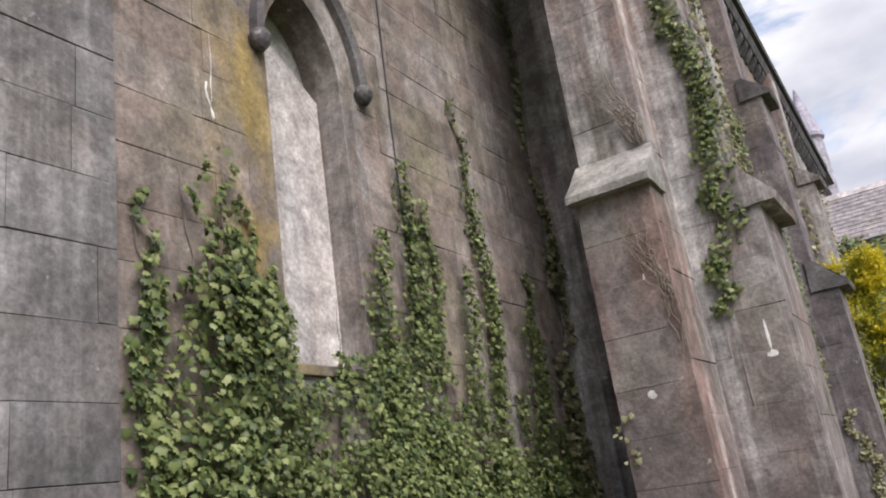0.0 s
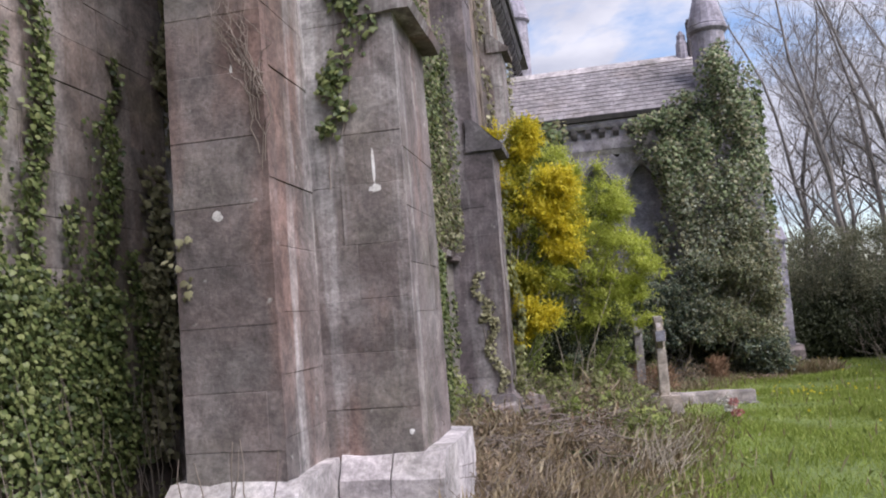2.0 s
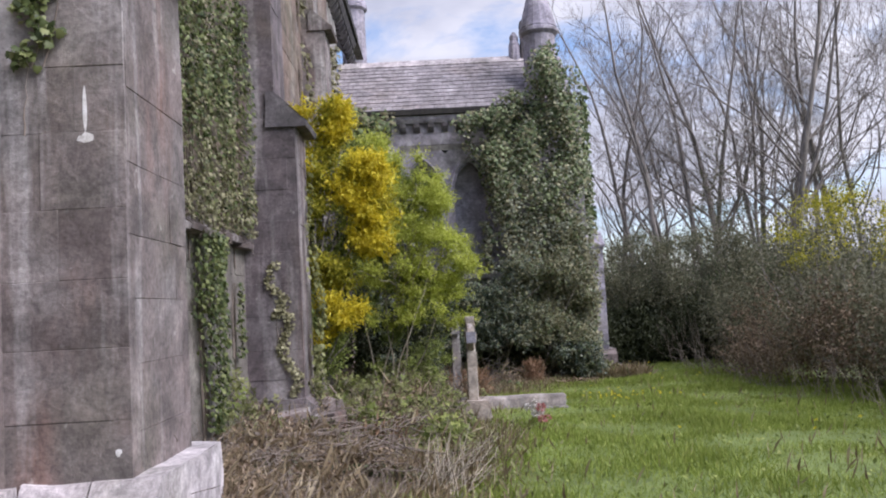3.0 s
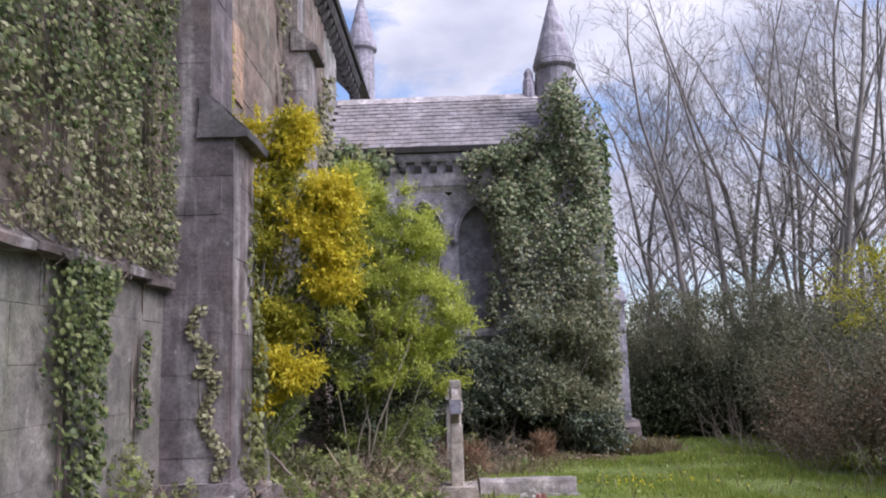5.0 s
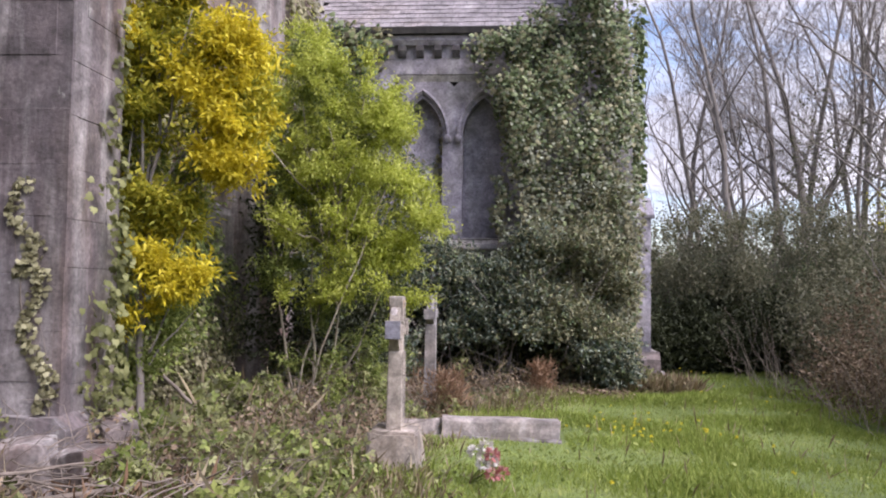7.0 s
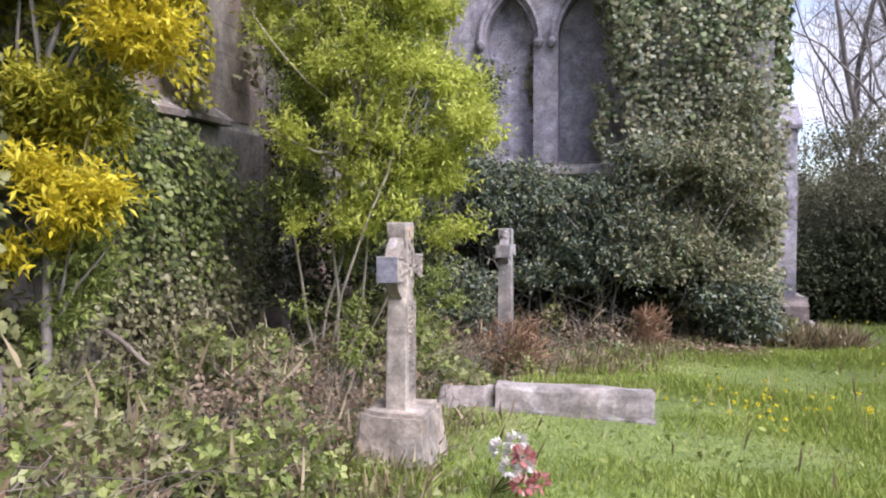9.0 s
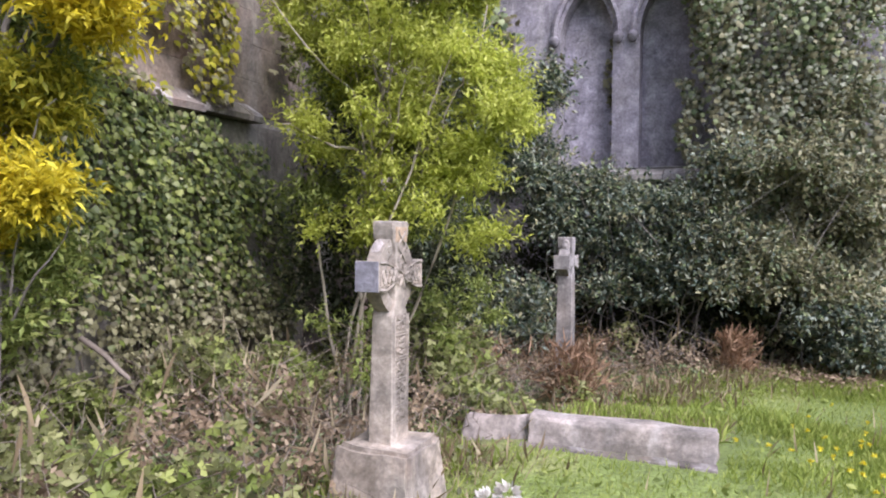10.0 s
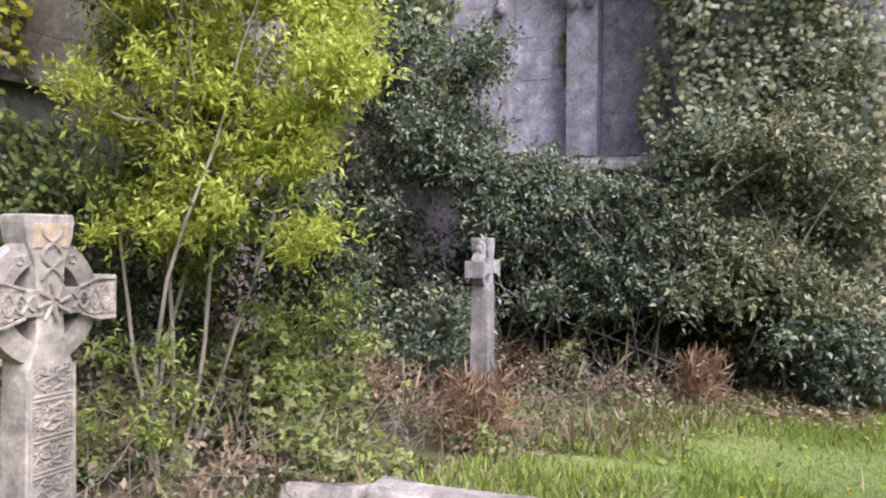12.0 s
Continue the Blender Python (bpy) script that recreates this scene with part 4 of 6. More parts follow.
part("infill_bed", roughen(bm, 0.04, 3, 6), GROUND, tomb, "grass-grown earth of the grave")
part("foot_course", roughen(prism([(14.56, -0.85), (14.58, -0.43), (14.67, -0.41), (14.7, -0.85)], "x", 1.40, 2.68, 0.01), 0.02, 6, 3), STONE_B, tomb, "darker footing course")
gxs, gys = rng.uniform(1.5, 2.7, 2600), rng.uniform(15.02, 16.7, 2600)
gzs = np.interp(gys, [15.05, 15.6, 16.2, 16.7], [-0.37, -0.41, -0.51, -0.63])
tomb_grass = thing("grave_grass", (2.0, 15.6, -0.45), "rough grass growing over the grave bed", "grass", "", "stuff")
leaves("blades", BLADE, np.stack([gxs, gys, gzs], 1), rng.normal(0, 0.5, (2600, 3)) + np.array([0, 0, 1.0]), rng.normal(0, 1, (2600, 3)), 0.11 * rng.uniform(0.5, 1.4, 2600), GRASS, tomb_grass)
leaves("dry_blades", BLADE, np.stack([gxs, gys, gzs], 1), rng.normal(0, 0.9, (2600, 3)) + np.array([0, 0, 0.7]), rng.normal(0, 1, (2600, 3)), 0.09 * rng.uniform(0.5, 1.4, 2600), STRAW, tomb_grass)


# ---- foliage builders ----
def unit(a):
    return a / (np.linalg.norm(a, axis=-1, keepdims=True) + 1e-9)


def strands(origin, u, n, runs, density, depth=0.05, bare=0.15):
    """Points on a wall face filled by upright runs: (u at foot, u at head, z foot, z head, half width at foot, at head)."""
    o, u, n = np.array(origin, float), np.array(u, float), np.array(n, float)
    out = []
    for u0, u1, z0, z1, w0, w1 in runs:
        k = max(4, int(density * (z1 - z0) * (w0 + w1)))
        s = rng.random(k * 3)
        w = w0 + (w1 - w0) * s
        keep = rng.random(k * 3) < w / max(w0, w1)
        s, w = s[keep][:k], w[keep][:k]
        wob = 0.06 * np.sin(s * 9 + u0 * 7) * (w > 0.0)
        du = np.clip(rng.normal(0, 0.55, len(s)), -1.15, 1.15) * w
        bulge = depth * (0.3 + 1.2 * np.sqrt(np.clip(1 - (du / (w * 1.2 + 1e-6)) ** 2, 0, 1))) * (0.5 + np.clip(w / 0.3, 0, 1)) * rng.uniform(0.3, 1.2, len(s))
        uu = u0 + (u1 - u0) * s + wob + du
        zz = z0 + (z1 - z0) * s
        p = o[None] + uu[:, None] * u[None] + bulge[:, None] * n[None]
        p[:, 2] = zz
        lump = np.array([noise.noise(Vector((a * 1.6, b * 1.6, c * 1.1))) for a, b, c in p])
        p += (depth * 1.3 * lump)[:, None].clip(-0.01) * n[None]
        out.append(p[lump > -0.34 + 0.25 * rng.random(len(p)) - bare])
    return np.concatenate(out)


def ivy_leaves(name, p, n, size, mat, parent, label="", shape=IVY_LEAF):
    k = len(p)
    n = np.array(n, float)
    tip = np.array([0, 0, -1.0])[None] + rng.normal(0, 0.45, (k, 3)) + 0.35 * n[None]
    face = n[None] + rng.normal(0, 0.38, (k, 3)) + np.array([0, 0, 0.35])[None]
    return leaves(name, shape, p, tip, face, size * rng.uniform(0.55, 1.25, k), mat, parent, label)


def wall_stems(runs, origin, u, n, r=0.006, per=2):
    o, u, n = np.array(origin, float), np.array(u, float), np.array(n, float)
    lines = []
    for u0, u1, z0, z1, w0, w1 in runs:
        for k in range(per):
            m = 9
            s = np.linspace(0, 1, m)
            off = rng.uniform(-0.6, 0.6) * w0
            uu = u0 + (u1 - u0) * s + off * (1 - s) + 0.03 * np.cumsum(rng.normal(0, 0.5, m))
            p = o[None] + uu[:, None] * u[None] + 0.012 * n[None]
            p[:, 2] = z0 - 0.35 * (k == 0) + (z1 - z0) * s
            lines.append((p, r * (1.15 - s)))
    return lines


def sprays(clusters, leaf, per=11, reach=0.26, up=0.35):
    """Feathery twigs of leaves spread through ellipsoids: (x, y, z, rx, ry, rz, twigs)."""
    P, T, N = [], [], []
    for x, y, z, rx, ry, rz, k in clusters:
        d = unit(rng.normal(0, 1, (k, 3)))
        c = np.array([x, y, z]) + d * np.array([rx, ry, rz]) * (rng.random((k, 1)) ** 0.45)
        way = unit(d * 0.8 + np.array([0, 0, up]) + rng.normal(0, 0.5, (k, 3)))
        s = np.linspace(-0.5, 0.6, per)
        pos = c[:, None, :] + way[:, None, :] * (s[None, :, None] * reach) + rng.normal(0, 0.012, (k, per, 3))
        tip = way[:, None, :] * 0.6 + rng.normal(0, 0.6, (k, per, 3)) + np.array([0, 0, -0.12])
        face = np.array([0, 0, 0.9])[None, None] + rng.normal(0, 0.5, (k, per, 3))
        P.append(pos.reshape(-1, 3)), T.append(tip.reshape(-1, 3)), N.append(face.reshape(-1, 3))
    P, T, N = map(np.concatenate, (P, T, N))
    return P, T, N, leaf * rng.uniform(0.6, 1.25, len(P))


def bend(a, b, r0, r1, m=7, wild=0.06):
    s = np.linspace(0, 1, m)[:, None]
    p = np.array(a, float) * (1 - s) + np.array(b, float) * s
    w = np.cumsum(rng.normal(0, wild, (m, 3)), axis=0)
    p += (w - s * w[-1]) - w[0] * (1 - s)
    return p, r0 + (r1 - r0) * s[:, 0]


# ---- ivy on the recessed bay ----
ivy_a = thing("ivy", (XA, 4, 0.2), "dense glossy green ivy climbing the lancet wall", "ivy", "ivy on the church")
RUNS_A = [(2.78, 2.84, 0.3, 2.75, 0.54, 0.36), (2.84, 2.86, 2.6, 3.05, 0.28, 0.10), (2.38, 2.36, 0.6, 2.75, 0.16, 0.08), (2.35, 2.34, 2.7, 3.2, 0.05, 0.02), (2.68, 2.66, 2.9, 3.5, 0.03, 0.012), (2.86, 2.87, 3.0, 3.6, 0.03, 0.012), (3.05, 3.04, 2.8, 3.33, 0.05, 0.012), (3.2, 3.24, 2.3, 2.95, 0.12, 0.03),
          (3.35, 3.4, 0.3, 2.25, 0.45, 0.26), (3.76, 3.78, 2.2, 2.85, 0.08, 0.03), (4.05, 4.15, 0.4, 2.5, 0.5, 0.3), (4.28, 4.26, 1.5, 3.4, 0.26, 0.05), (4.62, 4.68, 1.0, 4.05, 0.36, 0.05), (4.90, 5.0, 2.3, 3.8, 0.14, 0.03),
          (5.1, 5.05, 0.5, 2.2, 0.15, 0.06), (5.30, 5.36, 0.6, 3.3, 0.16, 0.07), (5.66, 5.82, 0.8, 4.1, 0.16, 0.10), (5.82, 5.74, 4.0, 4.98, 0.07, 0.02), (6.3, 6.4, 0.6, 2.9, 0.20, 0.12), (6.5, 6.69, 2.7, 3.45, 0.07, 0.04), (5.8, 5.85, 0.6, 1.8, 0.25, 0.12), (6.0, 6.1, 0.5, 2.3, 0.18, 0.06), (6.7, 6.8, 0.4, 2.0, 0.2, 0.08),
          (3.9, 3.9, 0.3, 1.9, 0.5, 0.4), (4.7, 4.7, 0.3, 2.0, 0.5, 0.35), (5.5, 5.5, 0.3, 1.8, 0.45, 0.3), (6.2, 6.2, 0.3, 1.7, 0.4, 0.25)]
pa = strands((XA, 0, 0), (0, 1, 0), (1, 0, 0), RUNS_A, 2300, 0.08, 0.25)
pa = pa[(pa[:, 1] > 2.22) & ~((pa[:, 1] > 3.42) & (pa[:, 1] < 4.08) & (pa[:, 2] > 2.45))]
big = rng.random(len(pa)) < np.clip((3.3 - pa[:, 1]) * 1.5, 0, 0.75)
ivy_leaves("leaves", pa[big], (1, 0, 0), 0.053, IVY, ivy_a)
ivy_leaves("leaves", pa[~big], (1, 0, 0), 0.039, IVY, ivy_a)
tubes("stem_tangle", wall_stems(RUNS_A, (XA, 0, 0), (0, 1, 0), (1, 0, 0)), VINE, ivy_a, "thin brown climbing stems", "stuff")
RUNS_A2 = [(7.0, 7.3, 0.4, 4.0, 0.22, 0.08), (7.3, 7.3, 2.8, 3.7, 0.2, 0.16), (7.3, 7.28, 3.8, 7.0, 0.05, 0.05), (6.9, 6.95, 0.5, 1.9, 0.16, 0.1)]
pa = strands((XA, 0, 0), (0, 1, 0), (1, 0, 0), RUNS_A2, 1300, 0.07)
ivy_leaves("leaves", pa, (1, -0.3, 0), 0.06, IVY_DRY, ivy_a, "sparse dull withered leaves")

# dead vines and hanging ivy on the angle buttress
vines = thing("dead_vine", (-1.7, 5.6, 0.4), "bare dead creeper clinging to the buttress face", "creeper")
lines = []
for k in range(16):
    a = (-1.48 + rng.uniform(-0.05, 0.02), 5.635, 2.45 + rng.uniform(-0.25, 0.4))
    lines.append(bend(a, (-1.78 + rng.uniform(-0.12, 0.2), 5.635, 3.2 + rng.uniform(-0.1, 0.3)), 0.0035, 0.0015, 12, 0.035))
for k in range(16):
    lines.append(bend((-1.52 + rng.uniform(-0.04, 0.04), 5.90, 3.99), (-1.98 + rng.uniform(-0.05, 0.35), 5.90, 4.5 + rng.uniform(0, 1.0)), 0.006, 0.002, 12, 0.035))
for k in range(7):
    x = rng.uniform(-1.95, -1.5)
    lines.append(bend((x, 5.42 + rng.uniform(-0.05, 0.05), 0.0), (x + rng.uniform(-0.1, 0.15), 5.5, 0.45 + rng.uniform(0, 0.3)), 0.006, 0.003, 6, 0.015))
for p, r in lines:
    p[:, 1] = np.minimum(p[:, 1], p[0, 1] + 0.0)
tubes("stem_tangle", lines, VINE, vines, "", "stuff")
ivy_q = thing("ivy", (-1.2, 6.33, 2.5), "trailing tuft of green ivy hanging on the buttress", "ivy", "ivy on the church")
RUNS_Q = [(-1.28, -1.24, 2.55, 2.95, 0.07, 0.09), (-1.2, -1.03, 2.9, 3.75, 0.10, 0.13), (-1.05, -1.12, 3.8, 6.2, 0.12, 0.10)]
ivy_leaves("leaves", strands((0, 6.345, 0), (1, 0, 0), (0, -1, 0), RUNS_Q, 1900, 0.05, 0.3), (0, -1, 0), 0.046, IVY, ivy_q)
RUNS_Q3 = [(-2.02, -2.04, 1.5, 1.9, 0.05, 0.05)]
ivy_leaves("leaves", strands((0, 5.645, 0), (1, 0, 0), (0, -1, 0), RUNS_Q3, 500, 0.03), (0, -1, 0), 0.045, IVY_DRY, ivy_q)
ivy_leaves("leaves", strands((-1.01, 0, 0), (0, 1, 0), (1, 0, 0), [(6.5, 6.55, 3.9, 6.0, 0.12, 0.1), (7.0, 7.0, 3.8, 6.5, 0.15, 0.2)], 300, 0.05), (1, 0, 0), 0.055, IVY_DRY, ivy_q)
tubes("stem_tangle", wall_stems(RUNS_Q, (0, 6.34, 0), (1, 0, 0), (0, -1, 0), 0.005, 3), VINE, ivy_q, "thin brown climbing stems", "stuff")

# ---- ivy over the first long bay, strand on the middle buttress, mass on the second bay ----
ivy_b = thing("ivy", (XB, 9.5, 2.1), "tangled half-withered ivy curtain above the ledge", "ivy", "ivy on the church")
RUNS_B = [(7.7, 7.6, 2.1, 5.2, 0.4, 0.35), (8.5, 8.4, 2.1, 5.4, 0.5, 0.5), (9.3, 9.4, 2.1, 5.6, 0.5, 0.5), (10.1, 10.1, 2.1, 5.6, 0.45, 0.5), (10.85, 10.9, 2.1, 5.2, 0.4, 0.3)]
pb = strands((XB, 0, 0), (0, 1, 0), (1, 0, 0), RUNS_B, 1250, 0.10, -0.02)
green = rng.random(len(pb)) < np.clip((pb[:, 2] - 2.2) / 1.6, 0.25, 0.85)
ivy_leaves("leaves", pb[~green], (1, 0, 0), 0.042, IVY_DRY, ivy_b)
ivy_leaves("leaves", pb[green], (1, 0, 0), 0.044, IVY, ivy_b)
RUNS_B2 = [(9.71, 9.60, 0.2, 2.05, 0.17, 0.36), (10.78, 10.85, 0.8, 1.6, 0.09, 0.05), (9.9, 10.1, 1.3, 2.05, 0.1, 0.15), (8.1, 8.0, 0.4, 2.05, 0.12, 0.2), (7.45, 7.4, 0.2, 3.4, 0.1, 0.1)]
ivy_leaves("leaves", strands((XB + 0.04, 0, 0), (0, 1, 0), (1, 0, 0), RUNS_B2, 1700, 0.08), (1, 0, 0), 0.044, IVY, ivy_b)
tubes("stem_tangle", wall_stems(RUNS_B + RUNS_B2, (XB + 0.03, 0, 0), (0, 1, 0), (1, 0, 0), 0.008, 7), VINE, ivy_b, "thin brown climbing stems", "stuff")
lines = []
for k in range(60):
    y = rng.uniform(7.4, 11.2)
    lines.append(bend((XB + 0.12, y, 2.16 + rng.uniform(-0.03, 0.1)), (XB + 0.16, y + rng.uniform(-0.7, 0.7), 2.12 + rng.uniform(-0.25, 0.12)), 0.006, 0.002, 6, 0.03))
tubes("ledge_twig_tangle", lines, VINE, ivy_b, "tangle of dead twigs on the ledge", "stuff")

ivy_m = thing("ivy", (-1.0, 11.38, 0.4), "single winding strand of pale-edged ivy on the buttress", "ivy", "ivy on the church")
RUNS_M = [(-0.94, -1.06, 0.3, 1.25, 0.05, 0.07), (-1.06, -1.18, 1.2, 1.85, 0.07, 0.05)]
ivy_leaves("leaves", strands((0, 11.395, 0), (1, 0, 0), (0, -1, 0), RUNS_M, 2400, 0.04, 0.4), (0, -1, 0), 0.042, IVY_DRY, ivy_m)
RUNS_M2 = [(11.85, 11.8, 0.2, 1.9, 0.28, 0.18), (11.95, 11.95, 1.9, 3.2, 0.1, 0.06)]
ivy_leaves("leaves", strands((-0.82, 0, 0), (0, 1, 0), (1, 0, 0), RUNS_M2, 420, 0.07), (1, -0.2, 0), 0.06, BRAMBLE, ivy_m)
tubes("stem_tangle", wall_stems(RUNS_M, (0, 11.395, 0), (1, 0, 0), (0, -1, 0), 0.006, 1), VINE, ivy_m, "thin brown climbing stems", "stuff")

ivy_c = thing("ivy", (XB, 14, 0.2), "thick green and yellowing ivy covering the low wall", "ivy", "ivy on the church")
RUNS_C = [(12.6, 12.6, -0.1, 2.0, 0.5, 0.5), (13.3, 13.3, -0.1, 2.02, 0.5, 0.5), (14.0, 14.0, -0.1, 2.02, 0.5, 0.45), (14.7, 14.65, -0.1, 1.95, 0.45, 0.35), (15.2, 15.2, 0.1, 1.8, 0.3, 0.3), (15.75, 15.7, -0.2, 1.5, 0.4, 0.25)]
pc = strands((XB + 0.04, 0, 0), (0, 1, 0), (1, 0, 0), RUNS_C, 1350, 0.10)
hi_ = rng.random(len(pc)) < np.clip((pc[:, 2] - 0.2) / 0.9, 0.12, 0.95)
lit = hi_ & (rng.random(len(pc)) < 0.3)
ivy_leaves("leaves", pc[lit], (1, 0, 0), 0.054, MID_GREEN, ivy_c)
ivy_leaves("leaves", pc[hi_ & ~lit], (1, 0, 0), 0.05, IVY, ivy_c)
ivy_leaves("leaves", pc[~hi_], (1, 0, 0), 0.048, IVY_DRY, ivy_c)
RUNS_C2 = [(12.5, 12.6, 2.1, 5.0, 0.3, 0.2), (13.3, 13.3, 2.15, 3.8, 0.45, 0.3), (14.1, 14.1, 2.05, 3.6, 0.45, 0.35), (14.8, 14.8, 2.1, 3.2, 0.3, 0.2), (13.6, 13.6, 2.05, 2.4, 0.5, 0.4), (12.9, 12.9, 2.05, 2.6, 0.4, 0.4)]
ivy_leaves("leaves", strands((XB, 0, 0), (0, 1, 0), (1, 0, 0), RUNS_C2, 520, 0.14), (1, 0, 0), 0.065, YELLOW_GREEN, ivy_c)
ivy_leaves("leaves", strands((XB, 0, 0), (0, 1, 0), (1, 0, 0), RUNS_C2, 480, 0.14), (1, 0, 0), 0.06, IVY_DRY, ivy_c)
tubes("stem_tangle", wall_stems(RUNS_C, (XB + 0.04, 0, 0), (0, 1, 0), (1, 0, 0), 0.007, 5), VINE, ivy_c, "thin brown climbing stems", "stuff")

# ---- ivy over the wing: its corner, turret foot and left angle ----
ivy_t = thing("ivy", (3, YT, -0.6), "huge dark ivy mass swallowing the corner of the wing", "ivy", "ivy on the church")
RUNS_T = [(2.3, 1.85, 3.4, 5.5, 0.12, 0.5), (2.85, 2.2, 1.2, 5.6, 0.3, 0.55), (3.1, 2.9, -0.5, 6.0, 0.6, 0.5), (3.75, 3.55, -0.5, 6.7, 0.55, 0.42), (4.15, 3.95, -0.3, 6.5, 0.3, 0.35), (3.5, 3.5, 6.0, 7.15, 0.4, 0.25), (2.0, 1.95, 1.95, 3.1, 0.12, 0.12)]
pt = strands((0, YT, 0), (1, 0, 0), (0, -1, 0), RUNS_T, 1300, 0.34, 0.06)
pt = pt[pt[:, 0] < 4.45]
pick = rng.random(len(pt))
brown = pick < 0.28 + 0.3 * np.clip(1.5 - pt[:, 2] / 2, 0, 1)
grey = ~brown & (rng.random(len(pt)) < np.clip((5.0 - pt[:, 2]) / 3.0, 0.15, 0.75))
ivy_leaves("leaves", pt[grey], (0, -1, 0), 0.06, IVY_SHEEN, ivy_t)
ivy_leaves("leaves", pt[~brown & ~grey], (0, -1, 0), 0.07, IVY_DARK, ivy_t)
ivy_leaves("leaves", pt[brown], (0, -1, 0), 0.072, IVY_DRY, ivy_t)
pe = strands((4.36, 0, 0), (0, 1, 0), (1, 0, 0), [(20.9, 20.9, 0.5, 6.3, 0.5, 0.4), (21.6, 21.6, 0.5, 6.0, 0.5, 0.4)], 260, 0.08)
ivy_leaves("leaves", pe, (1, 0, 0), 0.12, IVY_DARK, ivy_t)
tubes("stem_tangle", wall_stems(RUNS_T, (0, YT - 0.2, 0), (1, 0, 0), (0, -1, 0), 0.010, 2) + [bend((x, YT - 0.5, -0.4), (x + rng.uniform(-0.3, 0.3), YT - 0.42, h), 0.016, 0.006, 9, 0.05) for x, h in ((2.55, 2.6), (2.9, 3.3), (3.2, 4.2), (3.55, 3.6), (3.9, 4.4))], PALE_TWIG, ivy_t, "thin brown climbing stems", "stuff")
ivy_l = thing("ivy", (-1, YT, 3), "dull ivy in the angle under the eaves", "ivy", "ivy on the church")
RUNS_L = [(-1.1, -1.0, 3.0, 5.9, 0.35, 0.45), (-0.4, -0.35, 4.9, 5.75, 0.25, 0.35), (-0.75, -0.8, 2.0, 4.2, 0.4, 0.35), (-0.1, -0.4, 1.8, 3.2, 0.1, 0.2)]
ivy_leaves("leaves", strands((0, YT, 0), (1, 0, 0), (0, -1, 0), RUNS_L, 300, 0.22), (0, -1, 0), 0.11, IVY_DRY, ivy_l)
ivy_leaves("leaves", strands((0, YT - 0.1, 0), (1, 0, 0), (0, -1, 0), RUNS_L, 240, 0.25), (0, -1, 0), 0.11, IVY_DARK, ivy_l)
RUNS_N = [(17.6, 17.6, 1.5, 6.6, 0.3, 0.2), (18.6, 18.6, 1.0, 6.2, 0.4, 0.3), (19.6, 19.6, 0.5, 7.2, 0.5, 0.3), (16.0, 16.0, 2.5, 7.5, 0.12, 0.1)]
ivy_leaves("leaves", strands((XB, 0, 0), (0, 1, 0), (1, 0, 0), RUNS_N, 220, 0.12), (1, -0.3, 0), 0.10, IVY_DRY, ivy_l)
strip = strands((0, 20.82, 0), (1, 0, 0), (0, -1, 0), [(0.88, 0.86, 2.2, 4.2, 0.05, 0.05)], 400, 0.05)
ivy_leaves("leaves", strip, (0, -1, 0), 0.09, IVY_DRY, ivy_l)

# ---- shrubs ----
def tufts(zones):
    """Small clumps of twigs spread through upright zones: (x0, x1, y0, y1, z0, z1, clumps, least radius, most, twigs)."""
    out = []
    for x0, x1, y0, y1, z0, z1, k, r0, r1, tw in zones:
        for j in range(k):
            a, r = rng.uniform(-1, 1, 3), rng.uniform(r0, r1)
            a /= max(1.0, np.linalg.norm(a))
            out.append(((x0 + x1) / 2 + a[0] * (x1 - x0) / 2, (y0 + y1) / 2 + a[1] * (y1 - y0) / 2, (z0 + z1) / 2 + a[2] * (z1 - z0) / 2, r, r, r * rng.uniform(0.4, 0.7), int(tw * r / r1)))
    return out


gold = thing("golden_shrub", (-0.6, 12.45, -0.4), "tall shrub with golden yellow and yellow-green spring leaves", "shrub")
gz = -0.4
FORK = (-0.78, 12.45, 1.75)
stems = [bend((-0.72, 12.45, gz), FORK, 0.034, 0.026, 9, 0.03), bend((-0.9, 12.5, gz), (-0.95, 12.4, 3.0), 0.02, 0.006, 9, 0.04)]
stems += [bend(FORK, (dx, 12.42 + dy, h), 0.018, 0.004, 8, 0.04) for dx, dy, h in ((-1.05, 0.05, 2.7), (-0.85, -0.1, 3.3), (-0.6, 0.1, 3.9), (-0.4, -0.1, 3.3), (-0.1, 0.05, 2.9), (0.1, -0.1, 2.4), (-0.3, 0.1, 2.3))]
stems += [bend((-0.72, 12.44, z), (dx, 12.3 + dy, z + 0.55), 0.01, 0.003, 7, 0.03) for z, dx, dy in ((0.6, -0.35, 0.0), (0.7, -0.7, -0.12), (0.5, -0.25, 0.1), (1.1, -0.35, 0.1), (1.1, -1.0, 0.1))]
for st in stems:
    tubes("stem", [st], BARK, gold, "dark crooked stem", sides=5)
GOLD = tufts([(-0.5, 0.12, 12.15, 12.65, 2.5, 3.25, 17, 0.10, 0.22, 52), (-0.3, 0.14, 12.15, 12.6, 1.95, 2.6, 12, 0.09, 0.18, 46), (-0.95, -0.35, 12.2, 12.6, 3.4, 4.05, 11, 0.10, 0.2, 48), (-1.1, -0.85, 12.2, 12.5, 3.0, 3.2, 3, 0.10, 0.15, 34), (-0.8, -0.25, 12.1, 12.45, 1.1, 1.38, 8, 0.09, 0.17, 42), (-0.85, -0.5, 12.1, 12.4, 0.86, 0.98, 2, 0.08, 0.12, 24)])
